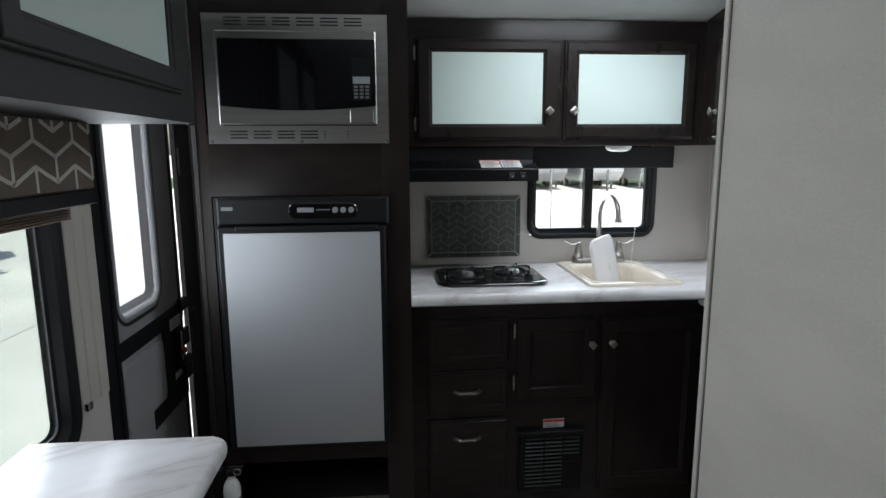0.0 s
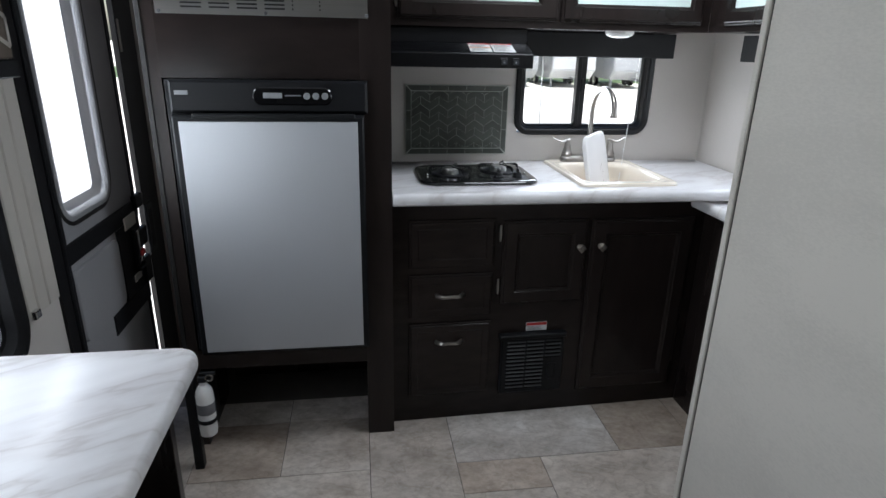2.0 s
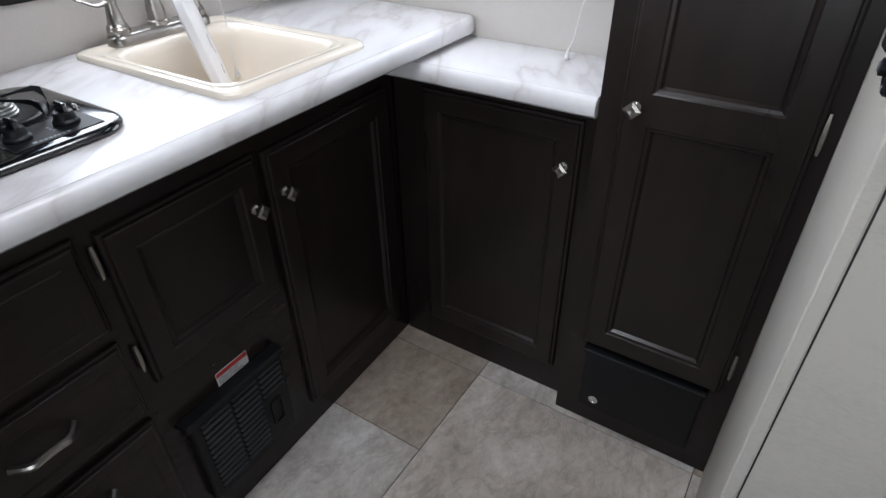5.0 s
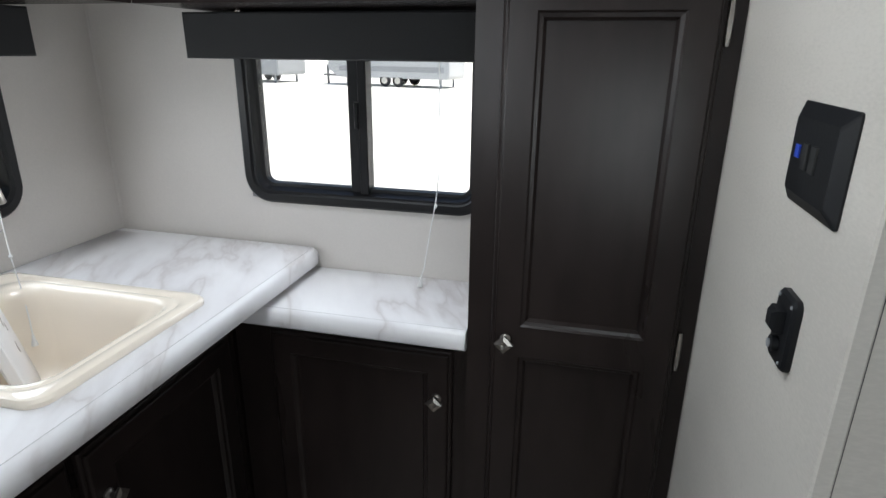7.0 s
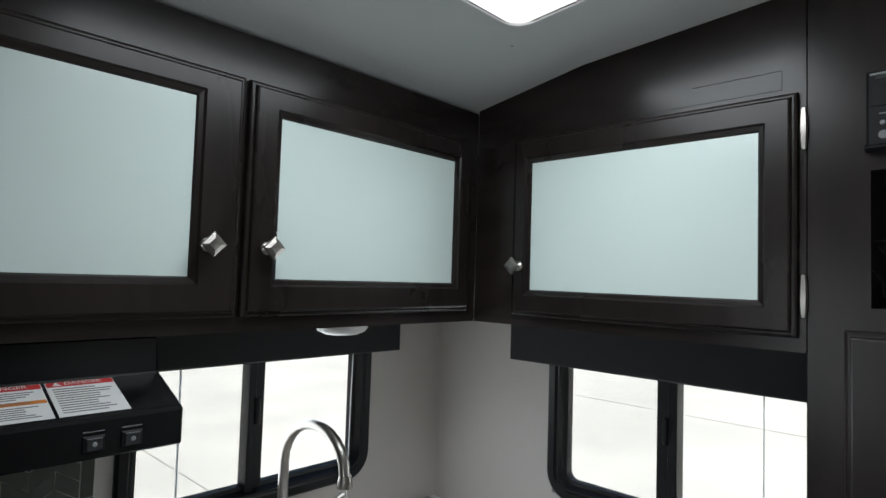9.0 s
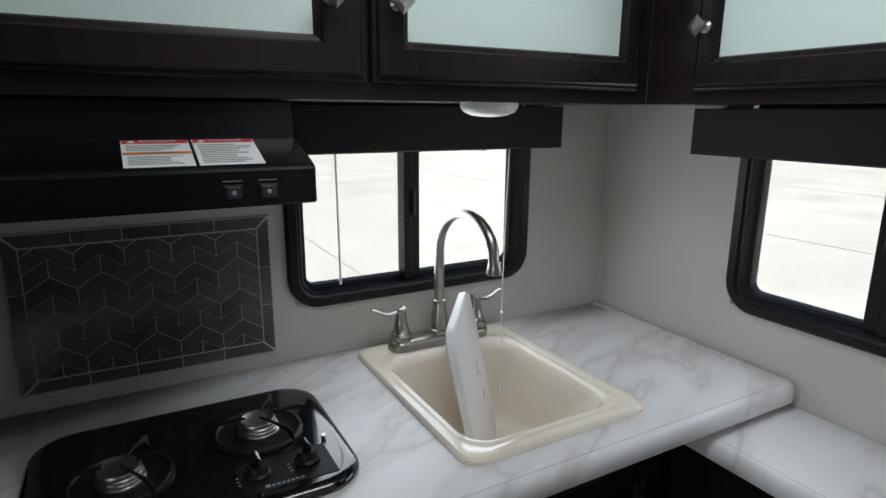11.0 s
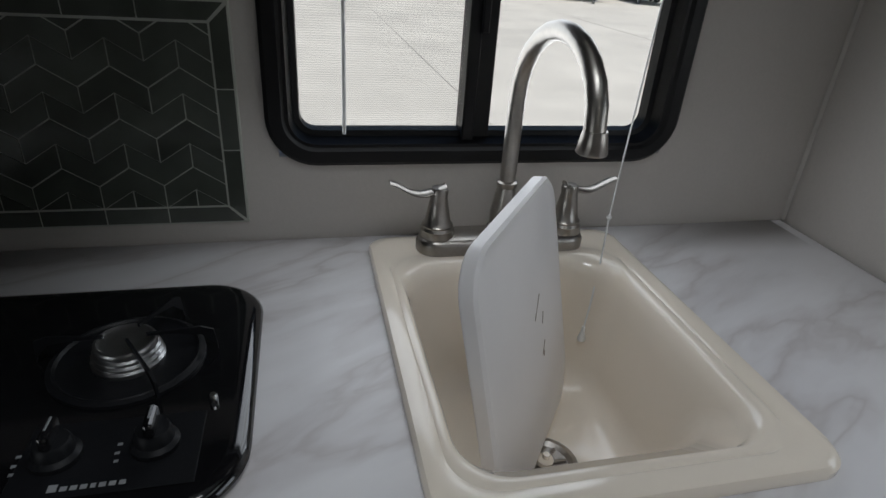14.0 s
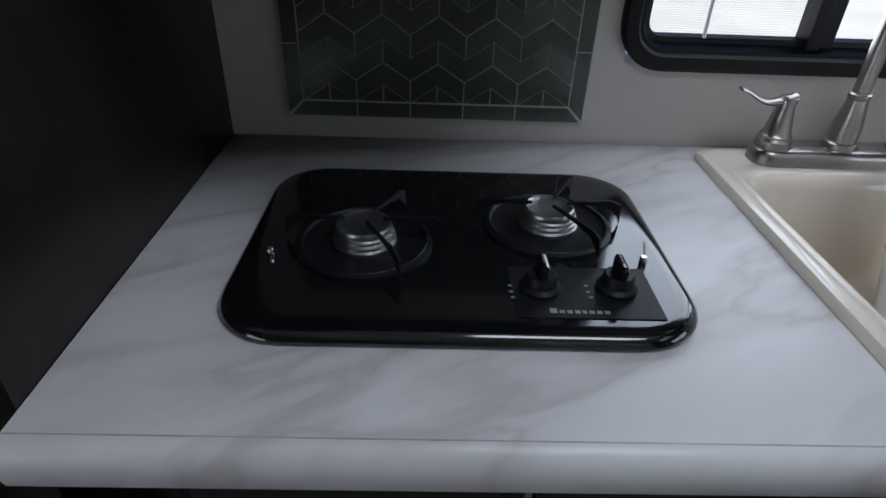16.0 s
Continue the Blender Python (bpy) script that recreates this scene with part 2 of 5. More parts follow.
BLACK = material("black_plastic", (0.009, 0.0095, 0.011), 0.42, vary=0.25, scale=6, fine=0.4, fine_scale=200, bump=0.06, spec=0.2)
HOODB = material("black_hood_paint", (0.006, 0.006, 0.007), 0.22, vary=0.2, spec=0.28)
# near-black, for painted shade in the grille slots and for the net's cords
VOID = material("slot_shade_net_black", (0.002, 0.002, 0.002), 0.9, vary=0.1, spec=0.1)
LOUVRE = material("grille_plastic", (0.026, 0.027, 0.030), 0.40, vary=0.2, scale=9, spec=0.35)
RUBBER = material("black_seal", (0.012, 0.012, 0.012), 0.5, vary=0.2)
SEAL = material("window_frame_black", (0.008, 0.008, 0.009), 0.42, vary=0.2, spec=0.3)
ENAMEL = material("black_enamel", (0.006, 0.006, 0.007), 0.10, vary=0.2, coat=0.6)
GLOSSB = material("black_glass", (0.004, 0.004, 0.005), 0.05, vary=0.1)
FABRICB = material("black_shade_fabric", (0.018, 0.018, 0.019), 0.8, vary=0.15, fine=0.6, fine_scale=300, bump=0.2)
FROST = material("frosted_glass", (0.66, 0.76, 0.73), 0.22, vary=0.02, scale=2, coat=0.3)
IVORY = material("ivory_sink_plastic", (0.90, 0.81, 0.69), 0.12, vary=0.03, scale=5, coat=0.5)
WHITE = material("white_plastic", (0.78, 0.78, 0.77), 0.4, vary=0.03, scale=9, fine=0.3, fine_scale=120)
BOARD = material("white_cutting_board", (0.82, 0.80, 0.80), 0.42, vary=0.03, scale=5, fine=0.12, fine_scale=140, bump=0.02)
PAPER = material("label_paper", (0.75, 0.75, 0.74), 0.6, vary=0.03)
RED = material("label_red", (0.50, 0.03, 0.03), 0.6, vary=0.05)
ORANGE = material("label_orange", (0.60, 0.20, 0.03), 0.6, vary=0.05)
INK = material("label_ink", (0.16, 0.16, 0.17), 0.6, vary=0.1)
TILEG = material("green_grey_glass_tile", (0.075, 0.085, 0.072), 0.16, vary=0.18, scale=25, per_object=0.25, coat=0.3)
TGROUT = material("pale_tile_grout", (0.52, 0.54, 0.49), 0.55, vary=0.05)
DOORG = material("grey_door_plastic", (0.30, 0.30, 0.31), 0.5, vary=0.05, fine=0.6, fine_scale=180, bump=0.15)
TAUPE = material("taupe_fabric", (0.125, 0.098, 0.078), 0.85, vary=0.15, fine=0.7, fine_scale=300, bump=0.3)
FABW = material("white_printed_line", (0.50, 0.47, 0.43), 0.85, vary=0.06, fine=0.4, fine_scale=300)
SHADE = material("brown_pleated_shade", (0.20, 0.14, 0.10), 0.8, vary=0.12, fine=0.5, fine_scale=200)
BLUE = material("blue_rocker", (0.02, 0.06, 0.45), 0.35, vary=0.1)
CUSHION = material("grey_cushion", (0.36, 0.36, 0.37), 0.7, vary=0.06, fine=0.5, fine_scale=140, bump=0.2)
GLASS = window_glass("window_glass")
TINTED = window_glass("tinted_window_glass", (0.44, 0.50, 0.475))
SCREENM = screen_mesh("fine_screen")
FROSTW = milky("frosted_door_pane", (0.98, 0.98, 0.97))
MILK = milky("milky_acrylic", (0.92, 0.94, 0.95))
CONCRETE = material("pale_concrete", (0.76, 0.74, 0.675), 0.85, vary=0.10, scale=0.6, fine=0.3, fine_scale=20)
RVWHITE = material("trailer_white", (0.62, 0.63, 0.64), 0.35, vary=0.04, scale=0.7)
JOINT = material("concrete_joint", (0.48, 0.465, 0.43), 0.9, vary=0.2, scale=2)
RVBODY = material("trailer_shell", (0.45, 0.46, 0.47), 0.4, vary=0.05, scale=0.7)
RVGREY = material("trailer_grey", (0.30, 0.31, 0.32), 0.4, vary=0.08, scale=0.7)
RVDARK = material("trailer_dark", (0.14, 0.145, 0.15), 0.4, vary=0.15)
LEAF = material("foliage", (0.07, 0.11, 0.035), 0.7, vary=0.35, scale=3)
BARK = material("bark", (0.10, 0.075, 0.055), 0.85, vary=0.3, scale=9)
JOINTC = material("laminate_joint", (0.45, 0.435, 0.43), 0.5, vary=0.3, scale=9)
LAMPW = material("lamp_lens", (0.75, 0.75, 0.73), 0.35, vary=0.02)
MARK = material("maker_print", (0.28, 0.29, 0.30), 0.5, vary=0.05)
DIALW = material("dial_marking", (0.24, 0.25, 0.26), 0.5, vary=0.05)


# ---------- mesh helpers ----------
def part(name, bm, mat, parent=None, label="", smooth=False):
    bmesh.ops.recalc_face_normals(bm, faces=bm.faces)
    me = bpy.data.meshes.new(name)
    bm.to_mesh(me)
    bm.free()
    me.materials.append(mat)
    if smooth:
        me.polygons.foreach_set("use_smooth", [True] * len(me.polygons))
        me.set_sharp_from_angle(angle=radians(38))
    ob = new(name, me)
    if parent:
        ob.parent = parent
        if parent.type == "EMPTY":
            ob.matrix_parent_inverse = Matrix.Translation(parent.location).inverted()
    if label:
        ob["label"] = label
    return ob


def thing(name, at, label, category, group="", kind=""):
    e = new(name)
    e.location = at
    e.empty_display_size = 0.05
    return tagged(e, label, category, group, kind)


def box(bm, x0, x1, y0, y1, z0, z1, bevel=0.0, seg=2):
    vs = [bm.verts.new((x, y, z)) for x in (x0, x1) for y in (y0, y1) for z in (z0, z1)]
    fs = [bm.faces.new([vs[i] for i in q]) for q in ((0, 1, 3, 2), (4, 6, 7, 5), (0, 4, 5, 1), (2, 3, 7, 6), (0, 2, 6, 4), (1, 5, 7, 3))]
    if bevel:
        es = list({e for f in fs for e in f.edges})
        bmesh.ops.bevel(bm, geom=es, offset=bevel, segments=seg, affect="EDGES", profile=0.5)
    return bm


def bx(*a, **k):
    return box(bmesh.new(), *a, **k)


def ring2d(u0, u1, v0, v1, r=0.0, n=0):
    if r <= 0:
        pts = [(u0, v0), (u1, v0), (u1, v1), (u0, v1)]
        return [p for p in pts for _ in range(n + 1)] if n else pts
    out = []
    for cu, cv, a0 in ((u1 - r, v0 + r, -90), (u1 - r, v1 - r, 0), (u0 + r, v1 - r, 90), (u0 + r, v0 + r, 180)):
        for i in range(n + 1):
            a = radians(a0 + 90 * i / n)
            out.append((cu + r * math.cos(a), cv + r * math.sin(a)))
    return out


def loft(bm, rings, cap0=False, cap1=False, closed=True):
    """Skin a list of rings of 3D points."""
    rows = [[bm.verts.new(p) for p in r] for r in rings]
    for a, b in zip(rows, rows[1:]):
        k = len(a)
        for i in range(k if closed else k - 1):
            j = (i + 1) % k
            bm.faces.new((a[i], a[j], b[j], b[i]))
    if cap0:
        bm.faces.new(rows[0])
    if cap1:
        bm.faces.new(rows[-1])
    return bm


def facing(side, plane):
    """Maps (u, v, d): along the face, up, and outwards from it."""
    return {"S": lambda u, v, d: (u, plane - d, v), "N": lambda u, v, d: (u, plane + d, v), "W": lambda u, v, d: (plane - d, u, v),
            "E": lambda u, v, d: (plane + d, u, v), "U": lambda u, v, d: (u, v, plane + d)}[side]


def rings_on(f, u0, u1, v0, v1, profile, r=0.0, n=0):
    """profile: (inset, d) pairs."""
    out = []
    for inset, d in profile:
        rad = max(r - inset, 0.004) if r else 0
        out.append([f(u, v, d) for u, v in ring2d(u0 + inset, u1 - inset, v0 + inset, v1 - inset, rad, n)])
    return out


def slab(f, u0, u1, v0, v1, d0, d1, bevel=0.002, r=0.0, n=0):
    prof = [(0, d0), (0, d1 - bevel), (bevel, d1)]
    return loft(bmesh.new(), rings_on(f, u0, u1, v0, v1, prof, r, n), True, True)


def tube(bm, pts, radius, seg=10, caps=True):
    pts = [Vector(p) for p in pts]
    rings = []
    side = None
    for i, p in enumerate(pts):
        t = (pts[min(i + 1, len(pts) - 1)] - pts[max(i - 1, 0)]).normalized()
        if side is None:
            side = t.orthogonal().normalized()
        side = (side - t * side.dot(t)).normalized()
        up = t.cross(side)
        rad = radius[i] if isinstance(radius, (list, tuple)) else radius
        rings.append([p + (side * math.cos(2 * math.pi * k / seg) + up * math.sin(2 * math.pi * k / seg)) * rad for k in range(seg)])
    return loft(bm, rings, caps, caps)


def lathe(bm, profile, at=(0, 0, 0), seg=24, m=None, cap0=True, cap1=True):
    """profile: (radius, height) pairs about z."""
    rings = []
    for r, h in profile:
        ring = []
        for k in range(seg):
            a = 2 * math.pi * k / seg
            p = Vector((r * math.cos(a), r * math.sin(a), h))
            if m:
                p = m @ p
            ring.append(p + Vector(at))
        rings.append(ring)
    return loft(bm, rings, cap0, cap1)


def turn_to(direction):
    return Vector(direction).to_track_quat("Z", "Y").to_matrix()


# ---------- fittings ----------
OUT = {"S": (0, -1, 0), "N": (0, 1, 0), "W": (-1, 0, 0), "E": (1, 0, 0)}


def knob(side, plane, u, v, parent, s=0.015):
    """A square nickel knob set on its corner, with a dished face and a flared stem."""
    f = facing(side, plane)
    bm = bmesh.new()
    lathe(bm, [(0.010, 0), (0.010, 0.003), (0.005, 0.007), (0.005, 0.016), (0.008, 0.018)], f(u, v, 0), 12, turn_to(OUT[side]))
    k = part("knob", bm, NICKEL, parent, "square brushed nickel knob", True)
    bm = bmesh.new()
    rows = []
    for q, d in ((0.55, 0.016), (1.0, 0.021), (1.0, 0.025), (0.5, 0.0275), (0.05, 0.0265)):
        rows.append([f(u + a * s * q * 1.15, v + b * s * q * 1.15, d) for a, b in ((1, 0), (0, 1), (-1, 0), (0, -1))])
    loft(bm, rows, True, True)
    part("knob_head", bm, NICKEL, k)


def pull(side, plane, u0, u1, v, parent):
    f = facing(side, plane)
    pts, rad = [], []
    for i in range(13):
        t = i / 12
        pts.append(f(u0 + (u1 - u0) * t, v + 0.004 * math.sin(math.pi * t), 0.001 + 0.026 * min(1, math.sin(math.pi * t) * 1.6)))
        rad.append(0.0080 - 0.002 * math.sin(math.pi * t))
    part("handle", tube(bmesh.new(), pts, rad, 8), NICKEL, parent, "arched brushed nickel pull", True)


def hinge(side, plane, u, v, parent, h=0.03):
    f = facing(side, plane)
    bm = bmesh.new()
    prof = [(0.0032, -h), (0.0046, -h * 0.7), (0.0055, 0), (0.0046, h * 0.7), (0.0032, h)]
    loft(bm, [[f(u + a * w, v + z, b * w) for a, b in ((-1, 0.1), (-0.6, 0.9), (0.6, 0.9), (1, 0.1))] for w, z in prof], True, True)
    part("hinge", bm, NICKEL, parent, "", True)


def framed_door(side, plane, u0, u1, v0, v1, parent, name="door", rail=0.06, glass=None, thick=0.018, mid=None, mats=None):
    """A routed cabinet door: stepped outer edge, flat rails, a recessed panel or glass pane."""
    f = facing(side, plane)
    mat = mats or WOOD
    bm = bmesh.new()
    outer = [(0, 0.001), (0, thick * 0.40), (0.0008, thick * 0.53), (0.0024, thick * 0.61), (0.0045, thick * 0.64), (0.0070, thick * 0.64), (0.0074, thick * 0.80), (0.0086, thick * 0.92), (0.011, thick)]
    if mid is None:
        e = 0.0125
        pu = [(u0 + rail, u1 - rail, v0 + rail, v1 - rail)] if glass is None else [(glass[0] - e, glass[1] + e, glass[2] - e, glass[3] + e)]
    else:
        pu = [(u0 + rail, u1 - rail, v0 + rail, mid[0]), (u0 + rail, u1 - rail, mid[1], v1 - rail)]
    loft(bm, rings_on(f, u0, u1, v0, v1, outer), True, False)
    # the front, cut round the panels
    us = sorted({u0 + 0.011, u1 - 0.011, pu[0][0], pu[0][1]})
    vs = sorted({v0 + 0.011, v1 - 0.011, *[q for p in pu for q in p[2:]]})
    for a, b in zip(us, us[1:]):
        for c, d in zip(vs, vs[1:]):
            if any(p[0] - 1e-6 <= a and b <= p[1] + 1e-6 and p[2] - 1e-6 <= c and d <= p[3] + 1e-6 for p in pu):
                continue
            bm.faces.new([bm.verts.new(f(u, v, thick)) for u, v in ((a, c), (b, c), (b, d), (a, d))])
    for p in pu:
        inner = [(0, thick), (0.003, thick * 0.8), (0.009, thick * 0.72), (0.013, thick * 0.35), (0.0135, thick * 0.3)]
        loft(bm, rings_on(f, *p, inner), False, glass is None)
    bmesh.ops.remove_doubles(bm, verts=bm.verts, dist=1e-5)
    d = part(name, bm, mat, parent)
    if glass is not None:
        g = glass
        part("glass_pane", slab(f, g[0] - 0.003, g[1] + 0.003, g[2] - 0.003, g[3] + 0.003, thick * 0.1, thick * 0.5, 0.001), FROST, d, "pale frosted glass pane")
    return d


def drawer_front(side, plane, u0, u1, v0, v1, parent, name="drawer"):
    f = facing(side, plane)
    prof = [(0, 0.001), (0, 0.0075), (0.0008, 0.0097), (0.0024, 0.0110), (0.0045, 0.0115), (0.0070, 0.0115), (0.0074, 0.0145), (0.0090, 0.0168), (0.012, 0.018), (0.030, 0.018), (0.034, 0.016), (0.040, 0.016)]
    return part(name, loft(bmesh.new(), rings_on(f, u0, u1, v0, v1, prof), True, True), WOODH, parent)


def lettering(f, u, v, d, size, text, mat, parent):
    """Raised flat letters of the built-in font, centred at (u, v) on the face f."""
    cu = bpy.data.curves.new("lettering", "FONT")
    cu.body, cu.size, cu.align_x, cu.align_y = text, size, "CENTER", "CENTER"
    tmp = bpy.data.objects.new("lettering", cu)
    me = bpy.data.meshes.new_from_object(tmp)
    bpy.data.objects.remove(tmp)
    for p in me.vertices:
        p.co = f(u + p.co.x, v + p.co.y, d)
    me.materials.append(mat)
    ob = new("lettering", me)
    ob.parent = parent
    return ob


def print_lines(f, u0, u1, v0, v1, d, rows, parent, mat=INK):
    bm = bmesh.new()
    rnd = random.Random(int(u0 * 1000) + rows)
    step = (v1 - v0) / rows
    for i in range(rows):
        v = v1 - (i + 0.5) * step
        box_r = rings_on(f, u0, u0 + (u1 - u0) * rnd.uniform(0.6, 1.0), v - step * 0.17, v + step * 0.17, [(0, d), (0, d + 0.0003)])
        loft(bm, box_r, True, True)
    return part("print", bm, mat, parent)


# ---------- the shell of the trailer ----------
LEFT, RIGHT, REAR, FRONT = -0.726, 1.485, 2.640, -1.9
BX, BY = 0.755, 1.317
T = 0.045


def wall_with_holes(name, f, u0, u1, v0, v1, holes, mat, label):
    """A wall of thickness T behind its face, with rectangular openings cut through."""
    us = sorted({u0, u1, *[q for h in holes for q in h[:2]]})
    vs = sorted({v0, v1, *[q for h in holes for q in h[2:]]})
    bm = bmesh.new()
    solid = {}
    for i, (a, b) in enumerate(zip(us, us[1:])):
        for j, (c, d) in enumerate(zip(vs, vs[1:])):
            solid[i, j] = not any(h[0] <= a + 1e-6 and b <= h[1] + 1e-6 and h[2] <= c + 1e-6 and d <= h[3] + 1e-6 for h in holes)
    for (i, j), s in solid.items():
        if not s:
            continue
        a, b, c, d = us[i], us[i + 1], vs[j], vs[j + 1]
        for dep in (0, -T):
            bm.faces.new([bm.verts.new(f(u, v, dep)) for u, v in ((a, c), (b, c), (b, d), (a, d))])
        for (di, dj), (p, q) in (((-1, 0), ((a, c), (a, d))), ((1, 0), ((b, c), (b, d))), ((0, -1), ((a, c), (b, c))), ((0, 1), ((a, d), (b, d)))):
            if not solid.get((i + di, j + dj), False):
                bm.faces.new([bm.verts.new(f(*p, 0)), bm.verts.new(f(*q, 0)), bm.verts.new(f(*q, -T)), bm.verts.new(f(*p, -T))])
    bmesh.ops.remove_doubles(bm, verts=bm.verts, dist=1e-5)
    return tagged(part(name, bm, mat), label, "wall", kind="structure")


RW = (0.676, 1.220, 1.032, 1.42)      # opening of the window over the sink: x, x, z, z
SW = (1.722, 2.264, 1.020, 1.42)      # opening of the side window: y, y, z, z
DW = (0.47, 1.596, 0.682, 1.41)       # opening of the dinette window: y, y, z, z
ED = (1.800, 2.545, -0.02, 1.87)      # opening of the entry door: y, y, z, z
wall_rear = wall_with_holes("wall_rear", facing("S", REAR), LEFT - T, RIGHT + T, -0.05, 2.0, [RW], WALL, "off-white textured wallboard behind the kitchen counter")
wall_right = wall_with_holes("wall_right", facing("W", RIGHT), FRONT, REAR, -0.05, 2.0, [SW], WALL, "off-white textured wallboard beside the lower counter")
wall_left = wall_with_holes("wall_left", facing("E", LEFT), FRONT, REAR, -0.05, 2.0, [DW, ED], WALL, "off-white wallboard with dinette window and entry door")
wall_front = wall_with_holes("wall_front", facing("N", FRONT), LEFT - T, RIGHT + T, -0.05, 2.0, [], WALL, "plain off-white wall at the far end")
bm = bx(BX, RIGHT - 0.002, FRONT + 0.002, BY, 0.0, 1.972)
wall_bath = tagged(part("wall_partition", bm, BATH), "stippled grey-beige wallboard of the washroom box", "wall", kind="structure")
# edge trim on the corner of the washroom box
f = facing("W", BX)
bm = slab(f, BY - 0.014, BY + 0.002, 0.001, 1.957, 0.0, 0.006, 0.002)
tagged(part("trim_partition", bm, BATH), "grey-beige corner trim strip on the washroom wall", "trim", kind="structure")
# black strip painted in as the shadow beside the trim's raised step
bm = slab(f, BY - 0.0165, BY - 0.0142, 0.001, 1.957, 0.0, 0.0008, 0.0003)
tagged(part("trim_step_shadow", bm, RUBBER), "dark strip painted as the shadow of the corner trim's step", "trim", kind="structure")

bm = loft(bmesh.new(), [[(RIGHT - 0.006, REAR - 0.0015, z), (RIGHT - 0.0015, REAR - 0.006, z), (RIGHT - 0.0005, REAR - 0.0005, z)] for z in (0.915, 1.43)], True, True)
tagged(part("trim_corner", bm, WALL), "pale bead in the corner of the kitchen walls", "trim", kind="structure")

# ceiling with a vent opening; it drops towards the rear
SKY = (0.535, 1.045, 1.75, 2.07)
bm = bmesh.new()
xs = [LEFT - T, SKY[0], SKY[1], RIGHT + T]
ys = [FRONT - T, 1.60, SKY[2], SKY[3], 2.33, REAR + T]
zc = {FRONT - T: 1.960, 1.60: 1.957, SKY[2]: 1.945, SKY[3]: 1.919, 2.33: 1.873, REAR + T: 1.80}
for top in (0.0, 0.05):
    for i in range(3):
        for j in range(5):
            if i == 1 and j == 2:
                continue
            bm.faces.new([bm.verts.new((xs[a], ys[b], zc[ys[b]] + top)) for a, b in ((i, j), (i + 1, j), (i + 1, j + 1), (i, j + 1))])
for a, b in (((1, 2), (2, 2)), ((2, 2), (2, 3)), ((2, 3), (1, 3)), ((1, 3), (1, 2))):
    p, q = (xs[a[0]], ys[a[1]]), (xs[b[0]], ys[b[1]])
    bm.faces.new([bm.verts.new((*p, zc[p[1]])), bm.verts.new((*q, zc[q[1]])), bm.verts.new((*q, zc[q[1]] + 0.05)), bm.verts.new((*p, zc[p[1]] + 0.05))])
bmesh.ops.remove_doubles(bm, verts=bm.verts, dist=1e-5)
tagged(part("ceiling", bm, CEIL), "white vinyl ceiling panel", "ceiling", kind="structure")
bm = bmesh.new()
for a in ((LEFT - 0.1, SKY[0] - 0.02, FRONT - 0.1, REAR + 0.1), (SKY[1] + 0.02, RIGHT + 0.1, FRONT - 0.1, REAR + 0.1), (SKY[0] - 0.02, SKY[1] + 0.02, FRONT - 0.1, SKY[2] - 0.02), (SKY[0] - 0.02, SKY[1] + 0.02, SKY[3] + 0.02, REAR + 0.1)):
    box(bm, *a, 1.99, 2.02)
tagged(part("roof", bm, RVWHITE), "white roof sheet over the ceiling", "roof", kind="structure")
vent = thing("roof_vent", (0.79, 1.91, 1.932), "bright translucent roof vent in the ceiling", "skylight")
def vent_face(u, v, d):
    t = (v - SKY[2]) / (SKY[3] - SKY[2])
    return (u, v, 1.945 + (1.919 - 1.945) * t + d)


f = vent_face
bm = bmesh.new()
prof = [(-0.010, -0.0005), (-0.009, -0.0025), (-0.002, -0.003), (0.0, -0.002), (0.0, 0.003)]
loft(bm, rings_on(f, SKY[0], SKY[1], SKY[2], SKY[3], prof, 0.03, 5))
part("vent_frame", bm, CEIL, vent, "white moulded vent frame", True)
bm = bmesh.new()
bm.faces.new([bm.verts.new(f(u, v, 0.0025)) for u, v in ring2d(SKY[0] - 0.001, SKY[1] + 0.001, SKY[2] - 0.001, SKY[3] + 0.001)])
part("diffuser", bm, MILK, vent, "milky translucent diffuser")
for sx, sy in ((0.72, 2.115), (0.52, 2.11), (1.085, 2.11)):
    part("screw", lathe(bmesh.new(), [(0.004, -0.004), (0.003, -0.005)], (sx, sy, 1.917), 8), INK, vent)

# floor under the tiles
tagged(part("floor", bx(LEFT - T, RIGHT + T, FRONT - T, REAR + T, -0.06, -0.0035), GROUT), "dark joints under the stone-look vinyl tiles", "floor", kind="structure")
FLOOR_OB = bpy.data.objects["floor"]


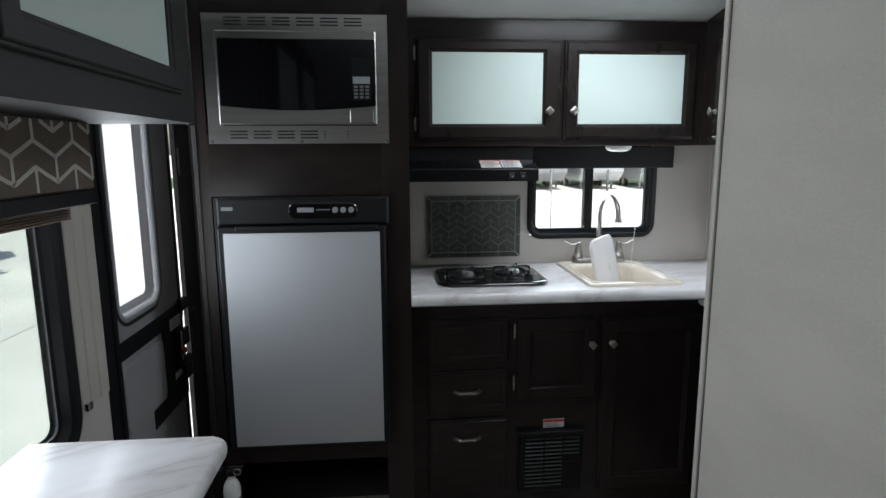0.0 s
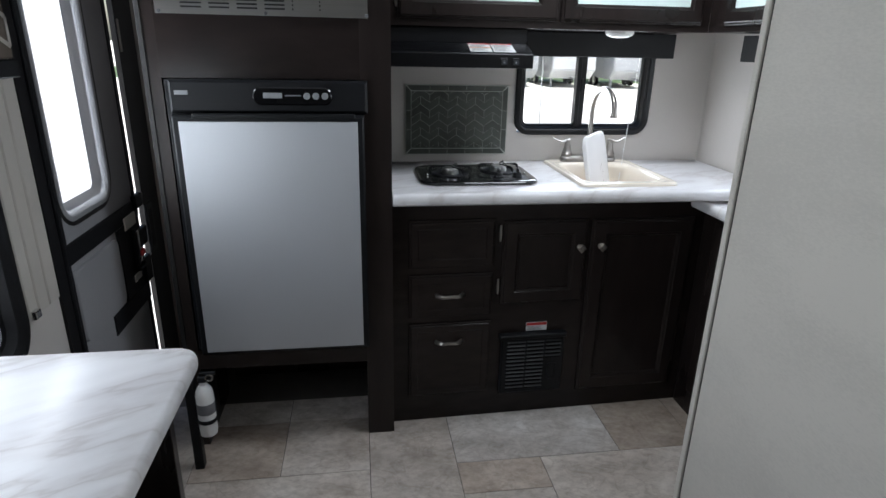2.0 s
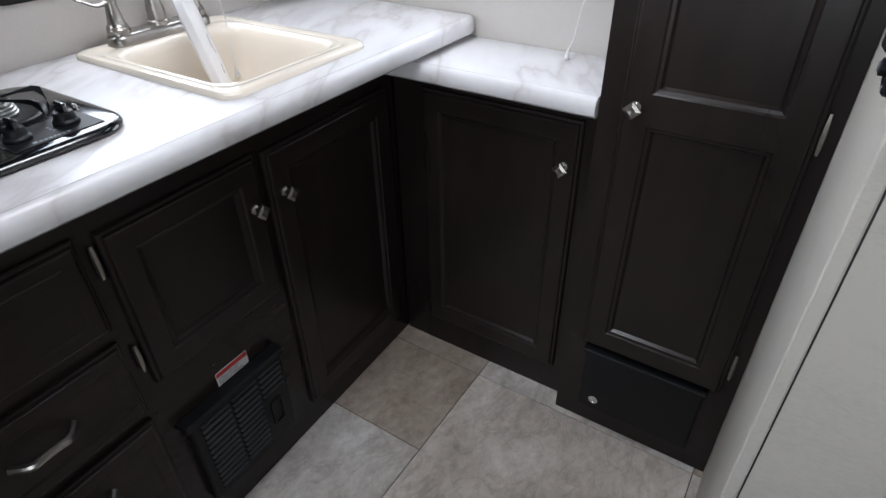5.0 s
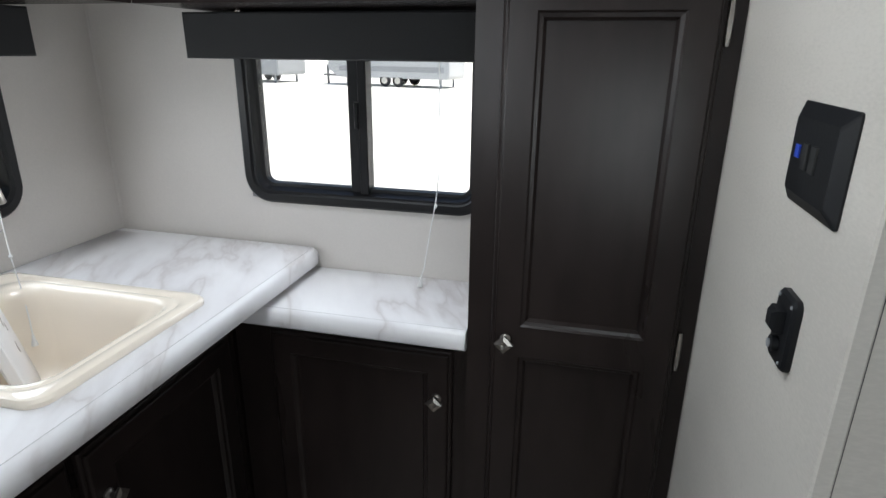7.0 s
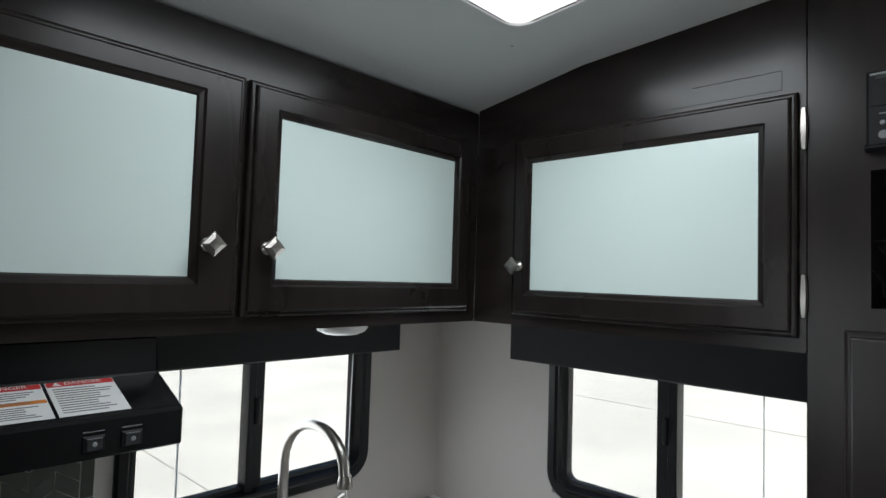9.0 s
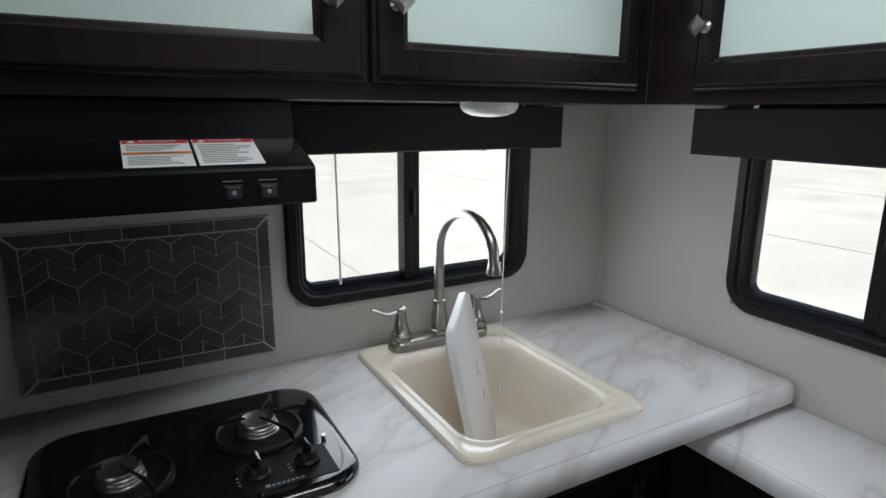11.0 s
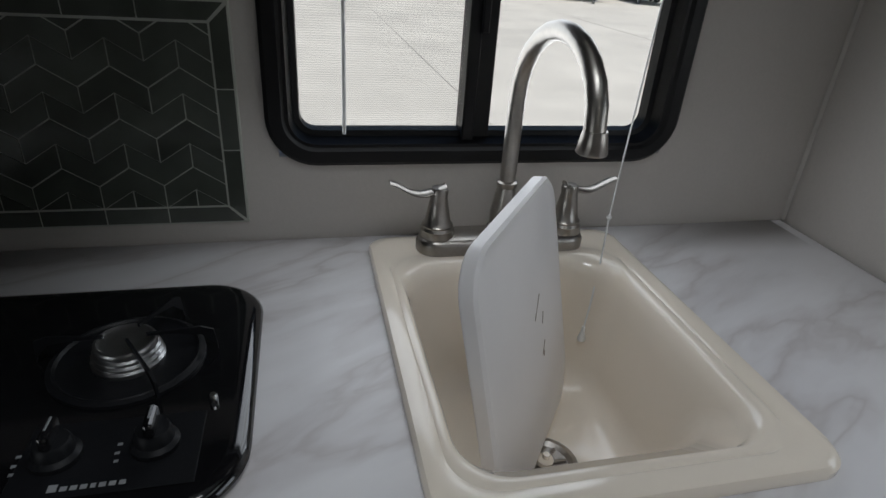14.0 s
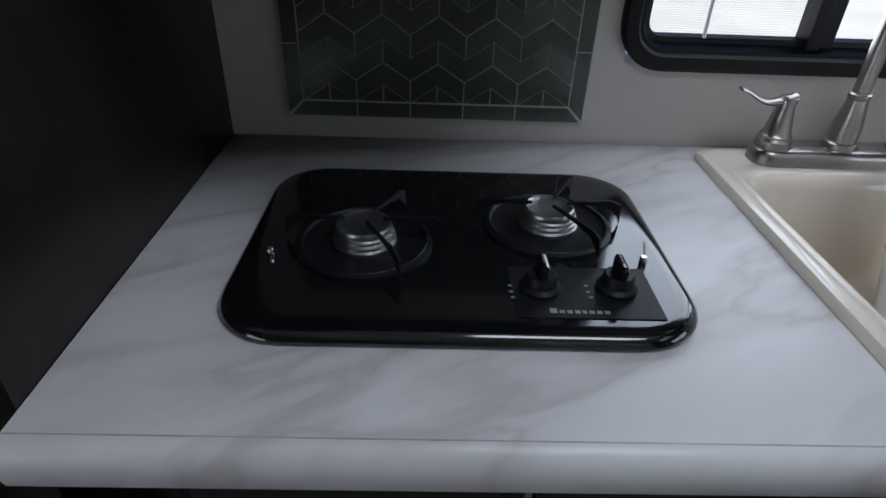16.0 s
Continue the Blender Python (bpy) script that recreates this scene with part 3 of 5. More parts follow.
# ---------- windows ----------
def rv_window(name, side, plane, u0, u1, v0, v1, m0, m1, label, radius=0.062, wide=1.0, glass=GLASS):
    """A black clamp-ring window with round corners, a mullion and two panes."""
    f = facing(side, plane)
    w = thing(name, f((u0 + u1) / 2, v0, 0), label, "window", kind="structure")
    bm = bmesh.new()
    prof = [(0.0, 0.001), (0.0, 0.008), (0.005, 0.013), (0.020, 0.013), (0.024, 0.008), (0.028, 0.008), (0.034, -0.010), (0.041, -0.012), (0.042, -0.032)]
    loft(bm, rings_on(f, u0, u1, v0, v1, [(a * wide, d) for a, d in prof], radius, 8))
    part("window_frame", bm, SEAL, w, "black rounded window frame", True)
    if m0 is not None:
        bm = bmesh.new()
        c = (m0 + m1) / 2
        for a, b, d0, d1 in ((m0, c - 0.003, -0.034, 0.001), (c - 0.003, m1, -0.038, -0.008)):
            loft(bm, rings_on(f, a, b, v0 + 0.03, v1 - 0.03, [(0, d0), (0, d1 - 0.002), (0.002, d1)]), True, True)
        part("mullion", bm, SEAL, w)
        part("latch", slab(f, c - 0.006, c + 0.004, (v0 + v1) / 2 - 0.035, (v0 + v1) / 2 + 0.02, 0.001, 0.008, 0.002), SEAL, w)
        spans = ((u0 + 0.036, m0 + 0.002), (m1 - 0.002, u1 - 0.036))
    else:
        spans = ((u0 + 0.036, u1 - 0.036),)
    for a, b in spans:
        bm = loft(bmesh.new(), [[f(u, v, d) for u, v in ring2d(a, b, v0 + 0.036, v1 - 0.036)] for d in (-0.028, -0.024)], True, True)
        p = part("pane", bm, glass, w)
        p.visible_shadow = False
    if m0 is not None:
        a, b = spans[0] if side == "S" else spans[1]
        bm = bmesh.new()
        bm.faces.new([bm.verts.new(f(u, v, -0.018)) for u, v in ring2d(a, b, v0 + 0.036, v1 - 0.036)])
        sc = part("insect_screen", bm, SCREENM, w, "fine insect screen")
        sc.visible_shadow = False
    # thin bright track along the sill
    bm = slab(f, u0 + 0.06, u1 - 0.06, v0 + 0.036, v0 + 0.040, -0.022, -0.012, 0.001)
    part("track", bm, SEAL, w)
    return w


rv_window("window_1", "S", REAR, 0.662, 1.234, 1.022, 1.43, 0.915, 0.955, "small black-framed sliding window over the kitchen sink")
rv_window("window_2", "W", RIGHT, 1.712, 2.274, 1.012, 1.43, 1.976, 2.021, "small black-framed sliding window above the lower counter")
rv_window("window_3", "E", LEFT, 0.44, 1.625, 0.655, 1.44, None, None, "large black-framed dinette window in the side wall", 0.10, 1.75, TINTED)

# ---------- entry door ----------
f = facing("E", LEFT)
door = thing("door_1", (LEFT, 2.10, 0.02), "grey moulded entry door standing slightly ajar", "door", kind="structure")
bm = bmesh.new()
prof = [(0, -0.005), (0, 0.002), (0.006, 0.006), (0.030, 0.006)]
loft(bm, rings_on(f, 1.826, 2.352, 0.02, 1.85, prof))
bm.faces.ensure_lookup_table()
us, vs = [1.856, 1.872, 2.158, 2.322], [0.05, 0.915, 1.62, 1.82]
for a, b in zip(us, us[1:]):
    for c, d in zip(vs, vs[1:]):
        if not (a == 1.872 and c == 0.915):
            bm.faces.new([bm.verts.new(f(u, v, 0.006)) for u, v in ((a, c), (b, c), (b, d), (a, d))])
bmesh.ops.remove_doubles(bm, verts=bm.verts, dist=1e-5)
part("door_leaf", bm, DOORG, door)
bm = bmesh.new()
prof = [(-0.018, 0.006), (-0.016, 0.010), (-0.006, 0.011), (0.0, 0.009), (0.010, 0.000), (0.026, -0.026)]
loft(bm, rings_on(f, 1.872, 2.158, 0.915, 1.62, prof, 0.05, 6))
part("window_bezel", bm, DOORG, door, "", True)
bm = bmesh.new()
prof = [(-0.030, 0.006), (-0.030, 0.008), (-0.020, 0.009), (-0.018, 0.006)]
loft(bm, rings_on(f, 1.872, 2.158, 0.915, 1.62, prof, 0.06, 6))
part("window_seal", bm, RUBBER, door, "", True)
bm = bmesh.new()
bm.faces.new([bm.verts.new(f(u, v, -0.025)) for u, v in ring2d(1.875, 2.155, 0.918, 1.617)])
part("window_pane", bm, FROSTW, door, "bright frosted door window")
part("cross_rail", slab(f, 1.827, 2.351, 0.795, 0.852, 0.006, 0.012, 0.003), BLACK, door, "black latch rail")
part("cross_rail", slab(f, 2.04, 2.351, 0.490, 0.555, 0.006, 0.012, 0.003), BLACK, door, "black lower rail")
part("edge_strip", slab(f, 1.824, 1.843, 0.02, 1.85, 0.004, 0.014, 0.003), BLACK, door)
part("edge_strip", slab(f, 2.325, 2.352, 0.02, 1.85, 0.004, 0.008, 0.002), BLACK, door)
part("lower_panel", slab(f, 1.850, 2.145, 0.565, 0.775, 0.006, 0.014, 0.004, 0.02, 4), DOORG, door, "", True)
part("lock_plate", slab(f, 2.152, 2.322, 0.556, 0.794, 0.006, 0.014, 0.003), BLACK, door, "black lock housing")
part("lock_corner", slab(f, 2.206, 2.300, 0.777, 0.819, 0.014, 0.018, 0.003), TRIMB, door, "pale grey edge of the lock recess")
part("lock_corner", slab(f, 2.222, 2.281, 0.593, 0.617, 0.014, 0.018, 0.003), TRIMB, door, "pale grey edge of the lock recess")
lock = part("lock_body", slab(f, 2.256, 2.308, 0.640, 0.768, 0.014, 0.024, 0.004), BLACK, door, "black latch body")
part("lock_insert", slab(f, 2.262, 2.280, 0.652, 0.760, 0.024, 0.028, 0.002), CHROME, lock, "bright metal lock bolt plate")
part("deadbolt_turn", slab(f, 2.276, 2.300, 0.668, 0.690, 0.024, 0.034, 0.004), RED, lock, "small red lock tab")
part("release_lever", slab(f, 2.238, 2.300, 0.628, 0.639, 0.014, 0.036, 0.004), BLACK, lock, "black release lever")
for v0, v1 in ((0.822, 0.868), (0.690, 0.752), (0.556, 0.646)):
    part("latch_bolt", slab(f, 2.304, 2.366, v0, v1, 0.009, 0.024, 0.004), BLACK, door, "black latch bolt")
part("strike_guard", slab(f, 2.402, 2.470, 0.628, 0.815, 0.008, 0.018, 0.006), LOUVRE, door, "dark grey strike guard")
part("guard_recess", slab(f, 2.422, 2.452, 0.655, 0.790, 0.018, 0.019, 0.0004), BLACK, door)
bm = bmesh.new()
us, vs = (1.778, 1.820, 2.408, 2.565), (-0.012, 0.012, 1.862, 1.888)
for a, b in zip(us, us[1:]):
    for c, d in zip(vs, vs[1:]):
        if not (a == us[1] and c == vs[1]):
            for dd in (0.008, -0.008):
                bm.faces.new([bm.verts.new(f(u, v, dd)) for u, v in ((a, c), (b, c), (b, d), (a, d))])
loft(bm, rings_on(f, us[0], us[3], vs[0], vs[3], [(0, -0.008), (0, 0.008)]))
loft(bm, rings_on(f, us[1], us[2], vs[1], vs[2], [(0, -0.008), (0, 0.008)]))
bmesh.ops.remove_doubles(bm, verts=bm.verts, dist=1e-5)
tagged(part("door_frame", bm, SEAL), "black metal frame around the entry door", "door frame", kind="structure")
part("hinge_bar", slab(f, 2.42, 2.427, 1.32, 1.42, 0.008, 0.014, 0.002), STEEL, door)
bm = bmesh.new()
for a, b in ((1.632, 1.672), (1.676, 1.722), (1.726, 1.775)):
    loft(bm, rings_on(f, a, b, 0.742, 1.43, [(0, 0.0), (0, 0.004), (0.003, 0.007)]), True, True)
tagged(part("trim_window", bm, TRIMB), "beige wall trim battens beside the window", "trim", kind="structure")

# ---------- fridge column ----------
CF = 2.130
col = thing("appliance_cabinet", (-0.2, 2.4, 0.0), "tall espresso cabinet housing the fridge and microwave", "cabinet")
part("side_panel", bx(0.047, 0.140, CF, REAR - 0.002, 0.0, 1.915), WOOD, col)
part("side_panel", bx(-0.560, -0.515, CF, REAR - 0.002, 0.0, 1.915), WOOD, col)
part("rail", bx(-0.515, 0.047, CF, REAR - 0.05, 0.305, 0.375), WOODH, col)
part("rail", bx(-0.515, 0.047, CF, REAR - 0.05, 1.258, 1.46), WOODH, col)
part("rail", bx(-0.515, 0.047, CF, REAR - 0.05, 1.80, 1.915), WOODH, col)
part("back_panel", bx(-0.515, 0.047, REAR - 0.05, REAR - 0.002, 0.0, 1.915), WOOD, col)
part("edge_trim", slab(facing("S", CF), -0.562, -0.548, 0.0, 1.915, 0.0, 0.004, 0.001), WOODG, col, "thin grey edge strip")

# fridge
fr = thing("refrigerator", (-0.21, 2.3, 0.375), "black built-in fridge with a grey door panel", "refrigerator")
f = facing("S", CF)
part("body", bx(-0.512, 0.044, CF + 0.002, REAR - 0.06, 0.377, 1.255, bevel=0.004), BLACK, fr)
part("control_panel", slab(f, -0.494, 0.068, 1.162, 1.256, 0.0, 0.030, 0.008), BLACK, fr, "black control panel")
g = facing("S", CF - 0.030)
disp = part("display_bezel", slab(g, -0.262, -0.035, 1.186, 1.238, 0.0, 0.007, 0.004, 0.024, 6), GLOSSB, fr, "glossy oval display", True)
part("display_label", slab(g, -0.232, -0.178, 1.206, 1.222, 0.007, 0.008, 0.0004), MARK, disp)
part("display_label", slab(g, -0.170, -0.125, 1.212, 1.216, 0.007, 0.008, 0.0004), INK, disp)
for u in (-0.108, -0.082, -0.056):
    bm = lathe(bmesh.new(), [(0.010, 0), (0.010, 0.003), (0.007, 0.004), (0.006, 0.002)], g(u, 1.213, 0.007), 14, turn_to((0, -1, 0)))
    part("button", bm, MARK, disp, "", True)
part("badge", slab(g, -0.477, -0.440, 1.214, 1.226, 0.0, 0.002, 0.0005), DIALW, fr)
fd = part("door", slab(f, -0.490, 0.056, 0.384, 1.158, 0.002, 0.050, 0.006), BLACK, fr)
part("door_panel", slab(facing("S", CF - 0.050), -0.470, 0.037, 0.396, 1.141, 0.0, 0.003, 0.001), FRIDGE, fd, "brushed grey metal panel")
part("door_latch", slab(f, -0.43, 0.03, 1.150, 1.164, 0.048, 0.058, 0.003), BLACK, fd)

# microwave
mw = thing("microwave", (-0.21, 2.35, 1.46), "built-in stainless steel microwave with trim surround", "microwave")
part("body", bx(-0.49, 0.04, CF + 0.012, REAR - 0.06, 1.462, 1.798, bevel=0.003), BLACK, mw)
bm = bmesh.new()
prof = [(0, 0.0), (0, 0.008), (0.003, 0.012), (0.043, 0.012), (0.045, 0.0)]
us, vs = (-0.505, -0.460, 0.034, 0.074), (1.430, 1.487, 1.780, 1.833)
for a, b in zip(us, us[1:]):
    for c, d in zip(vs, vs[1:]):
        if not (a == us[1] and c == vs[1]):
            bm.faces.new([bm.verts.new(f(u, v, 0.012)) for u, v in ((a, c), (b, c), (b, d), (a, d))])
loft(bm, rings_on(f, us[0], us[3], vs[0], vs[3], [(0, 0.0), (0, 0.012)]))
loft(bm, rings_on(f, us[1], us[2], vs[1], vs[2], [(0, 0.0), (0, 0.012)]))
bmesh.ops.remove_doubles(bm, verts=bm.verts, dist=1e-5)
tr = part("trim_frame", bm, STEEL, mw, "stainless trim surround")
for row, v0 in (("top", 1.797), ("bottom", 1.446)):
    for k in range(6):
        u = -0.437 + k * 0.075
        for j in range(3):
            part("vent_slot", slab(f, u, u + (0.055 if row == "top" or k < 4 else 0.004), v0 + j * 0.0105, v0 + j * 0.0105 + 0.0045, 0.012, 0.0128, 0.0003), RUBBER, tr)
for u in (-0.495, -0.21, 0.071):
    part("screw", lathe(bmesh.new(), [(0.005, 0), (0.004, 0.0015)], f(u, 1.436, 0.012), 8, turn_to((0, -1, 0))), INK, tr)
h = facing("S", CF - 0.012)
dr_ = part("door", slab(h, -0.464, 0.037, 1.490, 1.780, -0.010, 0.016, 0.004), STEEL, mw, "stainless door frame")
bm = bmesh.new()
N = 12
low = [(-0.456 + (0.490) * i / N, 1.548 - 0.014 * math.sin(math.pi * i / N)) for i in range(N + 1)]
pts = low + [(0.034, 1.754), (-0.456, 1.754)]
loft(bm, [[h(u, v, d) for u, v in pts] for d in (0.014, 0.0185)], True, True)
part("door_glass", bm, GLOSSB, dr_, "black glossy door glass")
k = facing("S", CF - 0.012 - 0.0185)
part("keypad", slab(k, -0.040, 0.018, 1.566, 1.700, 0.0, 0.0006, 0.0002), BLACK, dr_)
part("keypad_label", slab(k, -0.038, 0.016, 1.618, 1.640, 0.0008, 0.0012, 0.0002), MARK, dr_)
for i in range(3):
    for j in range(4):
        part("key", slab(k, -0.035 + i * 0.018, -0.023 + i * 0.018, 1.572 + j * 0.011, 1.579 + j * 0.011, 0.0008, 0.0012, 0.0002), INK, dr_)
part("open_button", slab(h, -0.05, 0.026, 1.494, 1.534, 0.016, 0.019, 0.002), STEEL, dr_)

# ---------- rear upper cabinets and hood ----------
UF, UB, RF_ = 2.322, 1.420, 1.254
uc = thing("upper_cabinet", (0.69, 2.45, UB), "espresso wall cabinet with two frosted glass doors", "cabinet")
bm = bmesh.new()
box(bm, 0.1405, RF_, UF, REAR - 0.002, UB, 1.868)
part("body", bm, WOODH, uc)
for a, b, gl, ku, hu in ((0.172, 0.708, (0.232, 0.635, 1.502, 1.752), 0.657, 0.168), (0.716, 1.220, (0.772, 1.169, 1.501, 1.748), 0.749, None)):
    d = framed_door("S", UF, a, b, 1.443, 1.798, uc, glass=gl)
    knob("S", UF - 0.018, ku, 1.546, d)
    if hu:
        for z in (1.50, 1.75):
            hinge("S", UF - 0.004, hu, z, d, 0.025)
puck = thing("puck_light", (0.965, 2.40, 1.403), "round white puck light under the wall cabinet", "light")
part("lens", lathe(bmesh.new(), [(0.050, 0.018), (0.050, 0.010), (0.044, 0.002), (0.03, -0.004), (0.01, -0.006)], (0.965, 2.40, 1.403), 24), LAMPW, puck, "", True)

hood = thing("range_hood", (0.37, 2.4, 1.30), "black range hood with warning labels", "range hood")
prof = [(2.245, 1.294), (2.245, 1.338), (2.250, 1.342), (2.334, 1.370), (2.340, 1.418), (2.636, 1.418), (2.636, 1.294)]
bm = loft(bmesh.new(), [[(x, y, z) for y, z in prof] for x in (0.141, 0.612)], True, True)
bmesh.ops.bevel(bm, geom=list(bm.edges), offset=0.002, segments=1, affect="EDGES")
part("body", bm, HOODB, hood)
n_ = Vector((0, -(1.370 - 1.342), 2.334 - 2.250)).normalized()


def on_hood(u, v, d):
    p = Vector((u, 2.250 + (2.334 - 2.250) * v, 1.342 + (1.370 - 1.342) * v)) + n_ * d
    return tuple(p)


def on_label(u, w, d):
    """As on_hood, with metres up the slope."""
    return on_hood(u, w / math.hypot(2.334 - 2.250, 1.370 - 1.342), d)


for u0, band in ((0.404, ORANGE), (0.481, None)):
    lab = part("warning_label", loft(bmesh.new(), rings_on(on_hood, u0, u0 + 0.073, 0.04, 0.95, [(0, 0.0005), (0, 0.001)]), True, True), PAPER, hood, "white warning label with a red heading")
    part("heading", loft(bmesh.new(), rings_on(on_hood, u0 + 0.001, u0 + 0.072, 0.82, 0.94, [(0, 0.001), (0, 0.0014)]), True, True), RED, lab)
    lettering(on_label, u0 + 0.039, 0.0784, 0.0018, 0.010, "DANGER", PAPER, lab)
    tri_ = loft(bmesh.new(), [[on_label(u0 + 0.011 + a, 0.0784 + b, e) for a, b in ((-0.0045, -0.0038), (0.0045, -0.0038), (0, 0.0042))] for e in (0.0014, 0.0018)], True, True)
    part("warning_triangle", tri_, PAPER, lab)
    if band:
        part("heading", loft(bmesh.new(), rings_on(on_hood, u0 + 0.001, u0 + 0.072, 0.44, 0.52, [(0, 0.001), (0, 0.0014)]), True, True), ORANGE, lab)
        lettering(on_label, u0 + 0.039, 0.0427, 0.0018, 0.0072, "WARNING", INK, lab)
        print_lines(on_hood, u0 + 0.005, u0 + 0.068, 0.56, 0.78, 0.001, 4, lab)
        print_lines(on_hood, u0 + 0.005, u0 + 0.068, 0.10, 0.40, 0.001, 6, lab)
    else:
        print_lines(on_hood, u0 + 0.005, u0 + 0.068, 0.10, 0.78, 0.001, 11, lab)
f = facing("S", 2.245)
for u in (0.513, 0.553):
    s = part("switch", slab(f, u - 0.011, u + 0.011, 1.303, 1.321, 0.0, 0.004, 0.0015), BLACK, hood)
    part("rocker", slab(f, u - 0.008, u + 0.008, 1.305, 1.319, 0.004, 0.006, 0.001), LOUVRE, s)
    part("switch_mark", slab(f, u - 0.011, u + 0.011, 1.3245, 1.3258, 0.0, 0.0005, 0.0002), INK, s)
    part("switch_mark", lathe(bmesh.new(), [(0.003, 0), (0.002, 0.0006)], f(u, 1.312, 0.006), 8, turn_to((0, -1, 0))), DIALW, s)


# ---------- window shades ----------
def shade_box(name, side, plane, u0, u1, v0, v1, depth, label, lip=0.0):
    f = facing(side, plane)
    t = thing(name, f((u0 + u1) / 2, v0, 0), label, "window valance")
    part("front_board", slab(f, u0, u1, v0, v1, depth - 0.012, depth, 0.003), FABRICB, t)
    part("top_board", slab(f, u0, u1, v1 - 0.012, v1, 0.001, depth - 0.012, 0.001), FABRICB, t)
    for a in (u0, u1 - 0.010):
        part("end_board", slab(f, a, a + 0.010, v0, v1 - 0.012, 0.001, depth - 0.012, 0.001), FABRICB, t)
    bm = bmesh.new()
    for i in range(4):
        loft(bm, rings_on(f, u0 + 0.012, u1 - 0.012, v0 + 0.014 + i * 0.008, v0 + 0.020 + i * 0.008, [(0, 0.016), (0, depth - 0.02)]), True, True)
    part("folded_shade", bm, FABRICB, t)
    return t


shade_box("shade_valance", "S", REAR, 0.614, 1.282, 1.328, 1.418, 0.060, "black fabric valance over the sink window")
shade_box("shade_valance", "W", RIGHT, 1.712, 2.333, 1.326, 1.414, 0.085, "black fabric valance over the side window")


def cord(name, pts, label, knot=None, end=True, rad=0.0012):
    c = thing(name, pts[-1], label, "blind cord")
    part("string", tube(bmesh.new(), pts, rad, 6), WHITE, c, "", True)
    if end:
        p = Vector(pts[-1])
        part("tassel", lathe(bmesh.new(), [(0.002, 0.004), (0.003, -0.004), (0.006, -0.016), (0.0055, -0.018)], p, 10), WHITE, c, "", True)
    if knot:
        part("knot", lathe(bmesh.new(), [(0.001, -0.005), (0.004, 0), (0.001, 0.005)], knot, 8), WHITE, c, "", True)


cord("blind_pull", [(1.150, 2.598, 1.345), (1.135, 2.582, 1.22), (1.110, 2.552, 1.04), (1.099, 2.537, 0.978), (1.088, 2.517, 0.925), (1.074, 2.497, 0.868), (1.066, 2.488, 0.835)],
     "white shade cord hanging into the sink", (1.099, 2.537, 0.978))
cord("blind_pull", [(1.462, 1.812, 1.33), (1.462, 1.812, 1.10), (1.458, 1.817, 1.045), (1.446, 1.826, 0.98), (1.432, 1.836, 0.90), (1.425, 1.842, 0.880)],
     "white shade cord hanging beside the side window", (1.458, 1.817, 1.035))
cord("blind_wand", [(0.757, 2.608, 1.345), (0.757, 2.604, 1.20), (0.756, 2.598, 1.074)], "clear thin shade wand over the sink window", None, False, 0.0024)

# ---------- tiled splashback panel ----------
TX0, TX1, TZ0, TZ1 = 0.221, 0.633, 0.944, 1.216
splash = thing("splashback_panel", (0.427, REAR, TZ0), "green-grey chevron glass tile panel behind the cooktop", "backsplash")
f = facing("S", REAR)
part("grout_bed", slab(f, TX0, TX1, TZ0, TZ1, 0.0005, 0.0055, 0.001), TGROUT, splash, "pale grout")
GJ = 0.0016
BW = 0.024


def tile_poly(polys, name="tile"):
    bm = bmesh.new()
    for poly in polys:
        loft(bm, [[f(u, v, 0.0050) for u, v in poly], [f(u, v, 0.0066) for u, v in poly]], False, True)
    return part(name, bm, TILEG, splash)


nb = 5
iw = TX1 - TX0 - 2 * BW
ih = TZ1 - TZ0 - 2 * BW
for k in range(nb):
    for z0, z1, s in ((TZ0 + 0.003, TZ0 + BW - GJ, 1), (TZ1 - BW + GJ, TZ1 - 0.003, -1)):
        a, b = TX0 + BW + iw * k / nb + GJ / 2, TX0 + BW + iw * (k + 1) / nb - GJ / 2
        p = [[a, z0], [b, z0], [b, z1], [a, z1]]
        far = (0, 1) if s == 1 else (3, 2)
        if k == 0:
            p[far[0]][0] = TX0 + 0.006
        if k == nb - 1:
            p[far[1]][0] = TX1 - 0.006
        tile_poly([p])
for k in range(3):
    for x0, x1, s in ((TX0 + 0.003, TX0 + BW - GJ, 1), (TX1 - BW + GJ, TX1 - 0.003, -1)):
        a, b = TZ0 + BW + ih * k / 3 + GJ / 2, TZ0 + BW + ih * (k + 1) / 3 - GJ / 2
        p = [[x0, a], [x1, a], [x1, b], [x0, b]]
        far = (0, 3) if s == 1 else (1, 2)
        if k == 0:
            p[far[0]][1] = TZ0 + 0.006
        if k == 2:
            p[far[1]][1] = TZ1 - 0.006
        tile_poly([p])


def clip_z(poly, z, keep_above):
    out = []
    for i, p in enumerate(poly):
        q = poly[(i + 1) % len(poly)]
        pin, qin = (p[1] >= z) == keep_above, (q[1] >= z) == keep_above
        if pin:
            out.append(p)
        if pin != qin:
            t = (z - p[1]) / (q[1] - p[1])
            out.append((p[0] + (q[0] - p[0]) * t, z))
    return out


